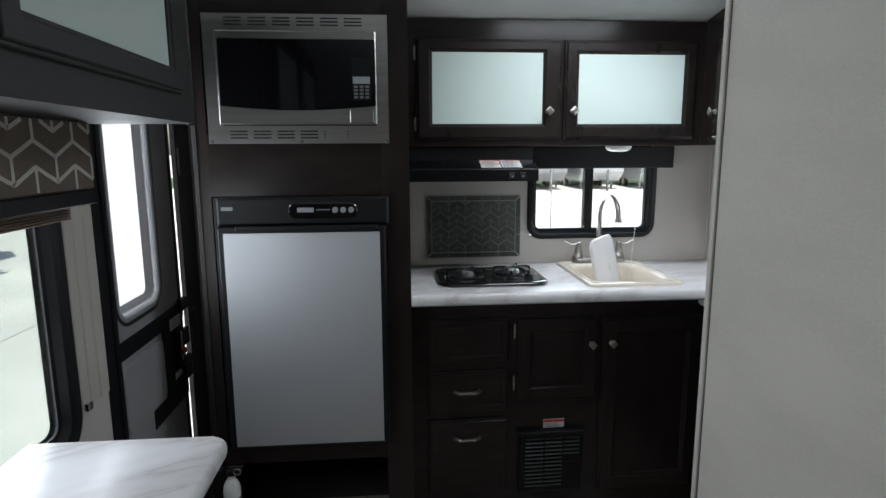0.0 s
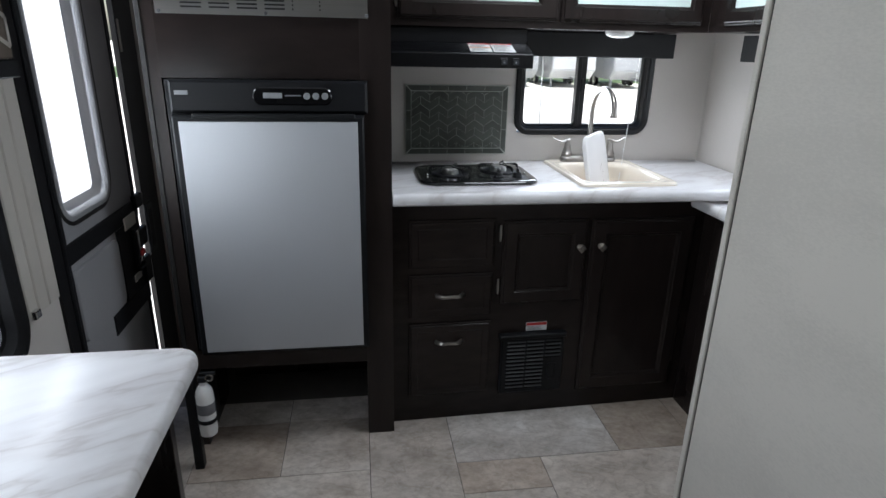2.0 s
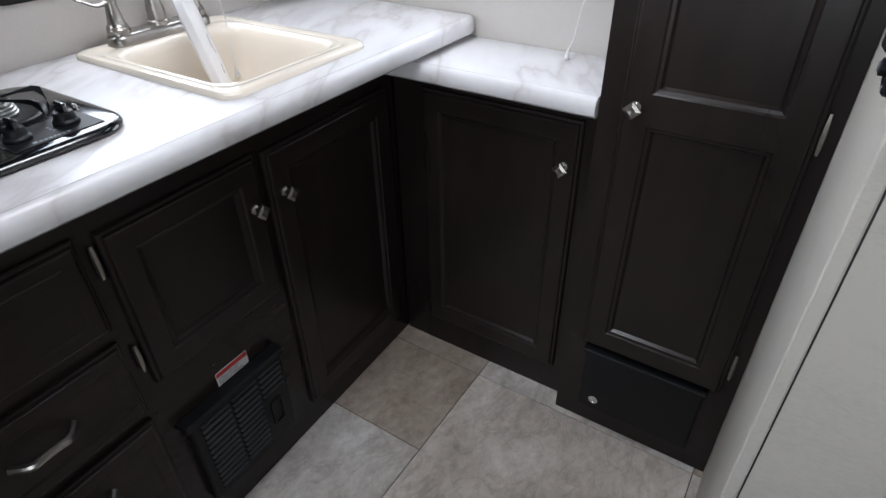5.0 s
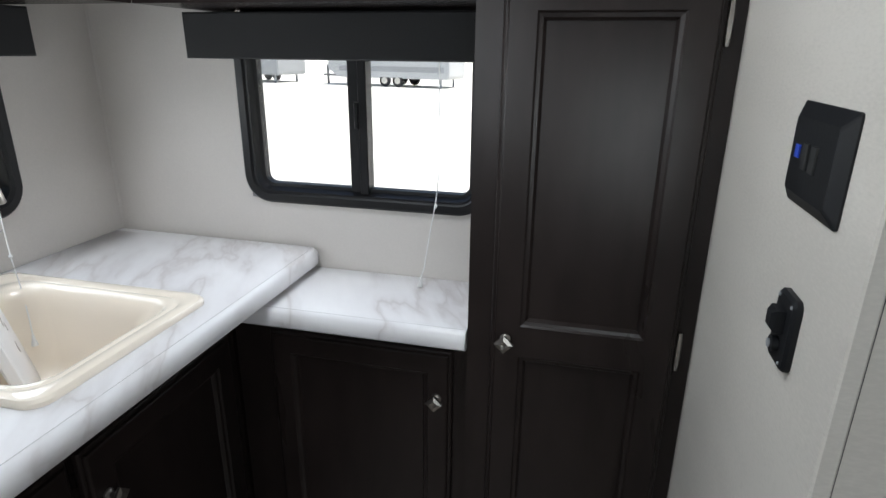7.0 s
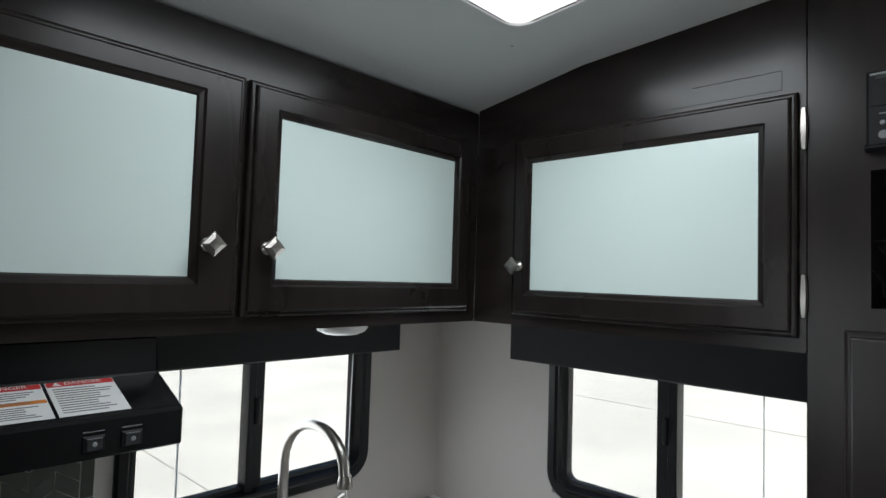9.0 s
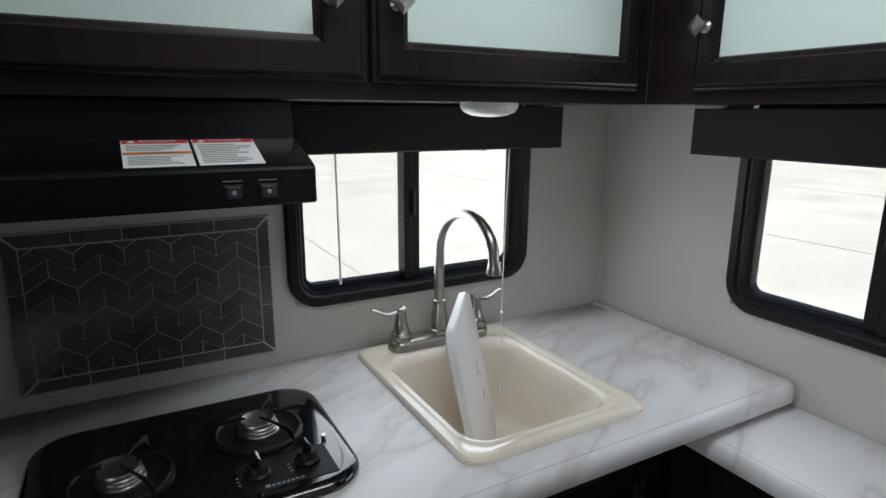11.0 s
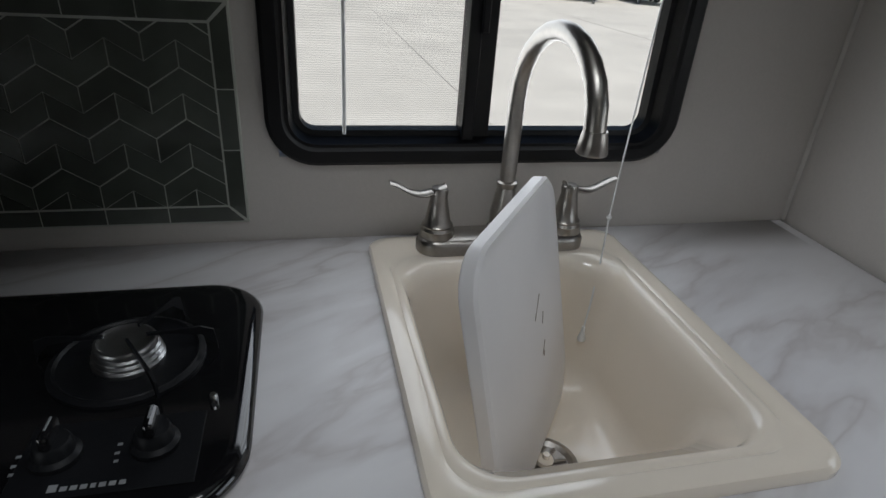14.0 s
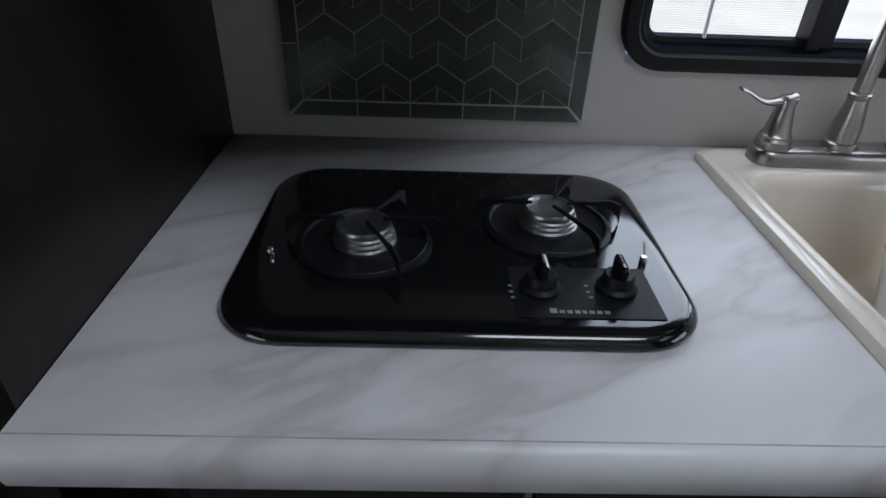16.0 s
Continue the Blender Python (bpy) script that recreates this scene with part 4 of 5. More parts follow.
ROWH, AMP = 0.0300, 0.0235
hw = iw / nb / 2
lo, hi = TZ0 + BW + GJ, TZ1 - BW - GJ
for r in range(-2, 9):
    zb = TZ0 + BW + r * ROWH
    peaked = r % 2 == 0
    # a peaked row has its joints in the valleys, the next one on the peaks
    cells = [(2 * k, 2 * k + 1) for k in range(nb)] if peaked else [(-1, 0)] + [(2 * k + 1, 2 * k + 2) for k in range(nb)]
    for pair in cells:
        polys = []
        for c in pair:
            if c < 0 or c >= 2 * nb:
                continue
            a, b = TX0 + BW + c * hw, TX0 + BW + (c + 1) * hw
            za, zz = (zb, zb + AMP) if c % 2 == 0 else (zb + AMP, zb)
            a2 = a + GJ / 2 if (c == pair[0] or pair[0] < 0) else a
            b2 = b - GJ / 2 if (c == pair[1] or pair[1] >= 2 * nb) else b
            poly = [(a2, za + GJ / 2), (b2, zz + GJ / 2), (b2, zz + ROWH - GJ / 2), (a2, za + ROWH - GJ / 2)]
            poly = clip_z(poly, lo, True)
            poly = clip_z(poly, hi, False) if len(poly) > 2 else poly
            if len(poly) > 2:
                polys.append(poly)
        if polys:
            tile_poly(polys)

# ---------- base cabinets ----------
BF = 2.190
base = thing("base_cabinet", (0.73, 2.4, 0.0), "espresso base cabinet with drawers, doors and a furnace grille", "cabinet")
part("face_frame", bx(0.1405, 1.350, BF, BF + 0.018, 0.0, 0.871), WOODH, base)
part("side_panel", bx(0.1605, 0.180, BF + 0.018, REAR - 0.004, 0.0, 0.871), WOODH, base)
drawer_front("S", BF, 0.198, 0.502, 0.626, 0.800, base, "false_front")
for v0, v1, kz in ((0.434, 0.600, 0.523), (0.110, 0.411, 0.339)):
    d = drawer_front("S", BF, 0.197, 0.500, v0, v1, base)
    pull("S", BF - 0.016, 0.296, 0.391, kz, d)
d = framed_door("S", BF, 0.532, 0.842, 0.474, 0.790, base, rail=0.046)
knob("S", BF - 0.018, 0.813, 0.688, d)
for z in (0.744, 0.543):
    hinge("S", BF - 0.006, 0.521, z, d)
d = framed_door("S", BF, 0.860, 1.258, 0.085, 0.784, base, rail=0.052)
knob("S", BF - 0.018, 0.892, 0.689, d)

grille = thing("furnace_grille", (0.67, BF, 0.11), "black louvred furnace grille low in the cabinet", "vent")
f = facing("S", BF)
part("frame", slab(f, 0.546, 0.790, 0.100, 0.338, 0.0, 0.022, 0.004), BLACK, grille)
part("hood_lip", slab(f, 0.536, 0.794, 0.332, 0.350, 0.0, 0.030, 0.003), BLACK, grille)
# the frame is solid: near-black strips on it paint the shade between louvres
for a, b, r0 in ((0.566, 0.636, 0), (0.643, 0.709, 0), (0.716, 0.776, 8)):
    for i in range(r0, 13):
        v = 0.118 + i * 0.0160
        part("slot_shade", slab(f, a, b, v, v + 0.0085, 0.022, 0.0226, 0.0002), VOID, grille)
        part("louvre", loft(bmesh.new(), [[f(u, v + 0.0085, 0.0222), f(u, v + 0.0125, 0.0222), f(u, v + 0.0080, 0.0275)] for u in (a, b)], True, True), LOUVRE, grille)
bm = bmesh.new()
loft(bm, rings_on(f, 0.728, 0.764, 0.150, 0.222, [(0, 0.022), (0, 0.026), (0.006, 0.026), (0.006, 0.0225)], 0.006, 3), False, True)
part("access_plate", bm, BLACK, grille, "", True)
lab = thing("caution_label", (0.67, BF - 0.001, 0.38), "small white caution label with a red heading", "label")
part("paper", slab(f, 0.641, 0.722, 0.353, 0.388, 0.0005, 0.001, 0.0002), PAPER, lab)
part("heading", slab(f, 0.642, 0.721, 0.375, 0.386, 0.001, 0.0014, 0.0001), RED, lab)
print_lines(f, 0.645, 0.717, 0.355, 0.373, 0.001, 4, lab)

def swing(ob, px, py, slope):
    m = Matrix.Translation((px, py, 0)) @ Matrix.Rotation(math.atan(slope), 4, "Z") @ Matrix.Translation((-px, -py, 0))
    ob.matrix_basis = m @ Matrix.Translation(ob.location)


for ob in (base, grille, lab):
    swing(ob, 0.1405, BF, 0.030)

# lower cabinet under the side window
SF = 1.297
side = thing("side_cabinet", (1.4, 1.95, 0.0), "espresso base cabinet beside the tall pantry", "cabinet")
part("body", bx(SF, RIGHT - 0.002, 1.704, BF + 0.030, 0.0, 0.818), WOOD, side)
d = framed_door("W", SF, 1.737, 2.132, 0.098, 0.791, side, rail=0.048)
knob("W", SF - 0.018, 1.767, 0.688, d)

# counters
ctop = thing("countertop", (0.8, 2.4, 0.872), "white marble-look laminate kitchen countertop", "countertop")
CY0, CY1 = 2.094, REAR - 0.002


def counter_slab(x0, x1, y0, y1, z0, z1, front, hole=None):
    """A post-formed slab whose front edge is rounded; front: 'y' or 'x'."""
    bm = bmesh.new()
    h_ = z1 - z0
    prof = [(0.010, 0), (0.002, 0.006), (0, 0.014), (0, h_ - 0.016), (0.003, h_ - 0.007), (0.009, h_ - 0.001), (0.016, h_)]
    if hole is None:
        rings = []
        for t in (0, 1):
            if front == "y":
                x = (x0, x1)[t]
                rings.append([(x, y0 + i, z0 + h) for i, h in prof] + [(x, y1, z1), (x, y1, z0)])
            else:
                y = (y0, y1)[t]
                rings.append([(x0 + i, y, z0 + h) for i, h in prof] + [(x1, y, z1), (x1, y, z0)])
        loft(bm, rings, True, True)
        return bm
    hx0, hx1, hy0, hy1 = hole
    xs_ = [x0, hx0, hx1, x1]
    for k, (a, b) in enumerate(zip(xs_, xs_[1:])):
        rows = [[bm.verts.new((x, y0 + i, z0 + h)) for i, h in prof] for x in (a, b)]
        for i in range(len(prof) - 1):
            bm.faces.new((rows[0][i], rows[1][i], rows[1][i + 1], rows[0][i + 1]))
        ysp = [y0 + 0.016, hy0, hy1, y1]
        for j, (c, d) in enumerate(zip(ysp, ysp[1:])):
            if k == 1 and j == 1:
                continue
            for z in (z0, z1):
                c2 = y0 + 0.010 if (z == z0 and j == 0) else c
                bm.faces.new([bm.verts.new(p) for p in ((a, c2, z), (b, c2, z), (b, d, z), (a, d, z))])
    for p, q in (((hx0, hy0), (hx1, hy0)), ((hx1, hy0), (hx1, hy1)), ((hx1, hy1), (hx0, hy1)), ((hx0, hy1), (hx0, hy0))):
        bm.faces.new([bm.verts.new(v) for v in ((*p, z0), (*q, z0), (*q, z1), (*p, z1))])
    for x in (x0, x1):
        bm.faces.new([bm.verts.new((x, y0 + i, z0 + h)) for i, h in prof] + [bm.verts.new((x, y1, z1)), bm.verts.new((x, y1, z0))])
    bmesh.ops.remove_doubles(bm, verts=bm.verts, dist=1e-5)
    return bm


bm = counter_slab(0.141, 1.458, CY0, CY1, 0.872, 0.914, "y", (0.806, 1.112, 2.182, 2.535))
part("slab", bm, COUNTER, ctop, "", True)
part("edge_joint", bx(0.142, 1.440, CY0 + 0.0155, CY0 + 0.0165, 0.9139, 0.9143), JOINTC, ctop, "thin dark line behind the rounded edge")
bm = bmesh.new()
prof = [(0.010, 0), (0.002, 0.006), (0, 0.014), (0, 0.026), (0.003, 0.035), (0.009, 0.041), (0.016, 0.042)]
rows = []
for i, h in prof:
    ring = [(1.458, CY0 + i)]
    for a in range(7):
        t = radians(-90 + 15 * a)
        ring.append((1.458 - 0.004 + (0.026 - i) * math.cos(t) + 0.0, CY0 + 0.026 + (0.026 - i) * math.sin(t)))
    ring += [(1.480 - i * 0.2, CY1), (1.458, CY1)]
    rows.append([(x, y, 0.872 + h) for x, y in ring])
loft(bm, rows, True, True)
part("end_cap", bm, COUNTER, ctop, "", True)
low = thing("lower_countertop", (1.36, 1.9, 0.82), "white marble-look shelf counter, a step lower", "countertop")
part("slab", counter_slab(1.236, RIGHT - 0.002, 1.704, BF + 0.1, 0.819, 0.860, "x"), COUNTER, low, "", True)
part("edge_joint", bx(1.2515, 1.2523, 1.705, 2.13, 0.8599, 0.8603), JOINTC, low, "thin line behind the rounded edge")

# ---------- sink ----------
sink = thing("sink", (0.968, 2.395, 0.914), "ivory plastic kitchen sink with a moulded rim", "sink")
f = facing("U", 0.914)
SU0, SU1, SV0, SV1 = 0.785, 1.144, 2.155, 2.616
bm = bmesh.new()
O = (SU0, SU1, SV0, SV1)
I = (0.818, 1.099, 2.196, 2.525)


def between(t, du=0.0, front=0.0):
    """The rim's outline at t, drawn in by du, and by front more along its near side."""
    return [o + (i - o) * t + (du if k % 2 == 0 else -du) + (front if k == 2 else 0.0) for k, (o, i) in enumerate(zip(O, I))]


steps = [(between(0), 0.030, 0.0005), (between(0), 0.030, 0.007), (between(0.08), 0.030, 0.0115), (between(0.2), 0.032, 0.0125), (between(0.55), 0.040, 0.0125), (between(0.62), 0.042, 0.0105),
         (between(0.70), 0.044, 0.0120), (between(0.82), 0.046, 0.0118), (between(0.90), 0.048, 0.0100), (between(1.0), 0.050, 0.0035), (between(1.0, 0.004), 0.052, -0.010), (between(1.0, 0.006, 0.034), 0.052, -0.036), (between(1.0, 0.012, 0.040), 0.055, -0.08),
         (between(1.0, 0.020, 0.036), 0.058, -0.130), (between(1.0, 0.023, 0.034), 0.057, -0.141), (between(1.0, 0.029, 0.030), 0.056, -0.150), (between(1.0, 0.038, 0.024), 0.054, -0.157), (between(1.0, 0.050, 0.018), 0.050, -0.1615), (between(1.0, 0.065, 0.010), 0.045, -0.1640), (between(1.0, 0.085), 0.038, -0.1655), (between(1.0, 0.11), 0.03, -0.166)]
rows = [[f(u, v, d) for u, v in ring2d(*b, r, 8)] for b, r, d in steps]
loft(bm, rows, False, True)
part("bowl", bm, IVORY, sink, "", True)
part("drain", lathe(bmesh.new(), [(0.040, 0.0), (0.040, 0.003), (0.034, 0.004), (0.028, -0.001), (0.006, -0.001)], (0.968, 2.348, 0.7485), 24), NICKEL, sink, "metal drain ring", True)
bm = bmesh.new()
for k in range(4):
    a = k * math.pi / 4
    tube(bm, [(0.968 - 0.027 * math.cos(a), 2.348 - 0.027 * math.sin(a), 0.7505), (0.968 + 0.027 * math.cos(a), 2.348 + 0.027 * math.sin(a), 0.7505)], 0.002, 6)
part("strainer", bm, NICKEL, sink)
part("stopper", lathe(bmesh.new(), [(0.010, 0.0), (0.010, 0.006), (0.004, 0.008), (0.004, 0.014)], (0.968, 2.348, 0.751), 14), IVORY, sink, "", True)

# faucet
fa = thing("faucet", (0.953, 2.568, 0.9265), "brushed nickel gooseneck faucet with two lever handles", "faucet")
g = facing("U", 0.9260)
bm = bmesh.new()
loft(bm, [[g(u, v, d) for u, v in ring2d(0.846 + i, 1.080 - i, 2.545 + i, 2.599 - i, 0.026 - i, 8)] for i, d in ((0, 0), (0, 0.012), (0.003, 0.018), (0.008, 0.021))], True, True)
part("deck_plate", bm, NICKEL, fa, "", True)
base_, tip = Vector((0.963, 2.573, 0)), Vector((0.967, 2.376, 0))
pts = [(0.963, 2.573, 0.945), (0.963, 2.573, 1.00), (0.963, 2.573, 1.09), (0.963, 2.573, 1.125)]
for i in range(1, 13):
    a = math.pi * i / 12
    q = base_ + (tip - base_) * (0.5 - 0.5 * math.cos(a))
    pts.append((q.x, q.y, 1.125 + 0.082 * math.sin(a) + 0.020 * (i / 12)))
pts += [(tip.x, tip.y - 0.002, 1.136)]
part("spout", tube(bmesh.new(), pts, 0.0105, 14), NICKEL, fa, "", True)
part("spout_base", lathe(bmesh.new(), [(0.022, 0.020), (0.021, 0.028), (0.018, 0.03), (0.018, 0.05), (0.012, 0.085), (0.0135, 0.087), (0.0135, 0.092), (0.0105, 0.094)], (0.963, 2.573, 0.926), 20), NICKEL, fa, "", True)
part("aerator", lathe(bmesh.new(), [(0.0115, 0.022), (0.0125, 0.016), (0.0150, 0.002), (0.0140, 0.0), (0.009, 0.001)], (tip.x, tip.y - 0.002, 1.122), 18), NICKEL, fa, "", True)
for s, u in ((-1, 0.873), (1, 1.053)):
    hb = part("handle", lathe(bmesh.new(), [(0.0235, 0.020), (0.022, 0.028), (0.0225, 0.030), (0.020, 0.034), (0.0205, 0.036), (0.017, 0.040), (0.011, 0.074), (0.012, 0.082), (0.010, 0.086)], (u, 2.572, 0.926), 20), NICKEL, fa, "lever handle", True)
    bm = bmesh.new()
    rows = []
    for i in range(9):
        t = i / 8
        x = u + s * (-0.008 + 0.072 * t)
        z = 1.008 + 0.012 * t - 0.010 * math.sin(math.pi * t) ** 2 + (0.004 if i == 0 else 0)
        w, th = 0.0105 - 0.003 * t, 0.0052 - 0.003 * t
        rows.append([(x, 2.572 + w * math.cos(a), z + th * math.sin(a)) for a in (2 * math.pi * k / 8 for k in range(8))])
    loft(bm, rows, True, True)
    part("lever", bm, NICKEL, hb, "", True)

# cutting board standing in the sink
bm = bmesh.new()
W_, H_ = 0.270, 0.307
u_dir = Vector((0.589, 0.808, 0)).normalized()
n_dir = Vector((u_dir.y, -u_dir.x, 0))
lean = (Vector((0, 0, 1)) - n_dir * 0.22).normalized()
nn = u_dir.cross(lean).normalized()
org = Vector((0.880, 2.253, 0.760))
outline = []
for cu, cv, a0, r in ((W_ - 0.05, 0.05, -90, 0.05), (W_ - 0.042, H_ - 0.042, 0, 0.042), (0.042, H_ - 0.042, 90, 0.042), (0.05, 0.05, 180, 0.05)):
    for i in range(9):
        a = radians(a0 + 90 * i / 8)
        outline.append((cu + r * math.cos(a), cv + r * math.sin(a)))
cen = Vector((W_ / 2, H_ / 2))
for_rows = []
for ins, d in ((0.004, -0.009), (0.0, -0.006), (0.0, 0.006), (0.004, 0.009)):
    ring = []
    for u, v in outline:
        p = Vector((u, v))
        p = p - (p - cen).normalized() * ins
        ring.append(org + u_dir * p.x + lean * p.y + nn * d)
    for_rows.append(ring)
loft(bm, for_rows, True, True)
board = tagged(part("cutting_board", bm, BOARD, None, "", True), "white sink cover cutting board standing in the sink", "cutting board")
for u0_, v0_, u1_, v1_ in ((0.150, 0.168, 0.172, 0.190), (0.176, 0.150, 0.181, 0.163), (0.168, 0.112, 0.180, 0.126), (0.172, 0.108, 0.176, 0.114)):
    part("scratch", tube(bmesh.new(), [org + u_dir * a + lean * b + nn * 0.0092 for a, b in ((u0_, v0_), (u1_, v1_))], 0.0005, 4), SHADE, board, "fine brown scratch")

# ---------- cooktop ----------
ck = thing("cooktop", (0.462, 2.357, 0.914), "black enamel two-burner drop-in gas cooktop", "cooktop")
f = facing("U", 0.914)
U0, U1, V0, V1 = 0.241, 0.657, 2.197, 2.512
bm = bmesh.new()
steps = [(0.006, 0.002, 0.056), (0.002, 0.003, 0.060), (0.0, 0.006, 0.062), (0.001, 0.0085, 0.061), (0.005, 0.0122, 0.057), (0.010, 0.0138, 0.052), (0.018, 0.0142, 0.046), (0.03, 0.0142, 0.04)]
loft(bm, [[f(u, v, d) for u, v in ring2d(U0 + i, U1 - i, V0 + i, V1 - i, r, 8)] for i, d, r in steps], True, True)
part("top_plate", bm, ENAMEL, ck, "", True)
TOPZ = 0.914 + 0.0142


def burner(u, v, parent):
    b = part("burner", lathe(bmesh.new(), [(0.066, 0.000), (0.066, 0.003), (0.062, 0.0045), (0.056, 0.002), (0.040, 0.001), (0.036, 0.001)], (u, v, TOPZ), 32), BLACK, parent, "black burner bowl ring", True)
    part("burner_head", lathe(bmesh.new(), [(0.0310, 0.001), (0.0315, 0.005), (0.0290, 0.0065), (0.0302, 0.010), (0.0275, 0.0115), (0.0285, 0.0150), (0.0262, 0.0165), (0.0268, 0.0205), (0.0255, 0.0228), (0.0235, 0.0232), (0.0205, 0.0215), (0.008, 0.0215)], (u, v, TOPZ), 32), CAST, b, "bright cast burner head", True)
    gr = part("grate", lathe(bmesh.new(), [(0.058, 0.003), (0.0605, 0.0055), (0.063, 0.003), (0.0605, 0.001)], (u, v, TOPZ), 32, None, False, False), BLACK, parent, "black wire grate", True)
    for a in (4, 62, 176, 300):
        c, s = math.cos(radians(a)), math.sin(radians(a))
        bm = bmesh.new()
        rows = []
        for t, z0, z1 in ((0.077, 0.001, 0.008), (0.075, 0.008, 0.024), (0.064, 0.020, 0.0285), (0.042, 0.0238, 0.0280), (0.018 if a < 290 else 0.006, 0.0245, 0.0275)):
            rows.append([(u + c * t - s * w, v + s * t + c * w, TOPZ + z) for w, z in ((-0.0012, z0), (0.0012, z0), (0.0012, z1), (-0.0012, z1))])
        loft(bm, rows, True, True)
        part("grate_arm", bm, BLACK, gr)


burner(0.358, 2.334, ck)
burner(0.543, 2.376, ck)
cpz = TOPZ + 0.0004
part("control_plate", slab(facing("U", cpz), 0.494, 0.620, 2.223, 2.297, 0.0, 0.0008, 0.0003), BLACK, ck, "satin black control plate")
for u, v in ((0.519, 2.262), (0.587, 2.264)):
    kb = part("dial", lathe(bmesh.new(), [(0.018, 0.001), (0.018, 0.005), (0.0145, 0.008), (0.0135, 0.016), (0.012, 0.018)], (u, v, cpz), 22), BLACK, ck, "black control dial", True)
    bm = bmesh.new()
    box(bm, u - 0.004, u + 0.004, v - 0.013, v + 0.013, cpz + 0.017, cpz + 0.031, bevel=0.003)
    part("grip", bm, ENAMEL, kb)
    part("pointer", bx(u - 0.0008, u + 0.0008, v - 0.004, v + 0.010, cpz + 0.031, cpz + 0.0314), DIALW, kb)
    m = bmesh.new()
    for du, dv, w in ((-0.026, 0.004, 0.0018), (-0.026, -0.005, 0.0018), (-0.025, -0.013, 0.0016)):
        box(m, u + du - w, u + du + w, v + dv - 0.0014, v + dv + 0.0014, cpz + 0.0009, cpz + 0.0011)
    part("dial_marks", m, DIALW, kb)
x = 0.523
for w in (0.0075, 0.006, 0.006, 0.006, 0.005, 0.006, 0.006, 0.006):
    part("maker_mark", bx(x, x + w - 0.0015, 2.2285, 2.2325 if w < 0.007 else 2.2350, cpz + 0.0009, cpz + 0.0011), MARK, ck, "small pale printed bar")
    x += w + 0.0005
for u, v in ((0.273, 2.308), (0.624, 2.308)):
    part("screw", lathe(bmesh.new(), [(0.0036, 0.0), (0.0036, 0.007), (0.0028, 0.008)], (u, v, TOPZ), 10), CHROME, ck, "", True)

# ---------- right upper cabinet ----------
RF = 1.254
ru = thing("upper_cabinet", (1.37, 2.0, UB), "espresso wall cabinet with one frosted glass door", "cabinet")
bm = bmesh.new()
loft(bm, [[(x, y, z) for y, z in ((1.704, UB), (UF - 0.001, UB), (UF - 0.001, 1.880), (2.07, 1.925), (1.704, 1.955))] for x in (RF, RIGHT - 0.002)], True, True)
part("body", bm, WOODH, ru)
d = framed_door("W", RF, 1.713, 2.216, 1.440, 1.794, ru, glass=(1.766, 2.171, 1.493, 1.741))
knob("W", RF - 0.018, 2.194, 1.538, d)
for z in (1.50, 1.74):
    hinge("W", RF - 0.006, 1.706, z, d)

f = facing("W", RF)
for y0, y1, z0, z1 in ((1.735, 1.865, 1.832, 1.8328), (1.735, 1.7358, 1.804, 1.832), (1.735, 1.975, 1.8032, 1.804)):
    part("veneer_seam", loft(bmesh.new(), rings_on(f, y0, y1, z0, z1, [(0, 0.0), (0, 0.0005)]), True, True), WOODG, ru)

# ---------- tall pantry ----------
PF = 1.252
pan = thing("pantry_cabinet", (1.38, 1.51, 0.0), "tall espresso pantry cabinet with a radio and netted cubby", "cabinet")
f = facing("W", PF)
NI = (1.371, 1.629, 1.487, 1.672)
bm = bmesh.new()
us, vs = (BY + 0.001, NI[0], NI[1], 1.702), (0.0, NI[2], NI[3], 1.970)
for a, b in zip(us, us[1:]):
    for c, dd in zip(vs, vs[1:]):
        if not (a == NI[0] and c == NI[2]):
            bm.faces.new([bm.verts.new(f(u, v, 0)) for u, v in ((a, c), (b, c), (b, dd), (a, dd))])
loft(bm, rings_on(f, us[0], us[3], vs[0], vs[3], [(0, 0), (0, -(RIGHT - 0.003 - PF))]), False, True)
loft(bm, rings_on(f, NI[0], NI[1], NI[2], NI[3], [(0, 0), (0, -0.16)]), False, True)
bmesh.ops.remove_doubles(bm, verts=bm.verts, dist=1e-5)
part("body", bm, WOOD, pan)
d = framed_door("W", PF, 1.345, 1.658, 0.272, 1.456, pan, rail=0.052, mid=(0.829, 0.888))
knob("W", PF - 0.018, 1.630, 0.862, d)
for z in (0.352, 0.870, 1.391):
    hinge("W", PF - 0.006, 1.340, z, d, 0.035)
bm = bmesh.new()
A, B_ = 1.640, 1.372
bxp = part("floor_vent_box", slab(f, B_, A, 0.068, 0.258, 0.0, 0.020, 0.004), BLACK, pan, "black panel with a small lock")
part("lid_edge", slab(f, B_ - 0.006, A + 0.006, 0.252, 0.264, 0.0, 0.026, 0.003), BLACK, bxp)
part("lock", lathe(bmesh.new(), [(0.012, 0), (0.012, 0.004), (0.008, 0.005), (0.007, 0.003)], f(1.602, 0.106, 0.020), 18, turn_to((-1, 0, 0))), CHROME, bxp, "bright round lock", True)
# net across the cubby
net = thing("storage_net", (PF, 1.5, 1.5), "black elastic net across the open cubby", "net")
bm = bmesh.new()
tube(bm, [(PF + 0.006, NI[0] + 0.002, 1.577), (PF + 0.008, 1.5, 1.574), (PF + 0.006, NI[1] - 0.002, 1.576)], 0.0022, 6)
part("top_cord", bm, VOID, net)
bm = bmesh.new()
rnd = random.Random(5)
cw, ch = 0.053, 0.034
jit = {}


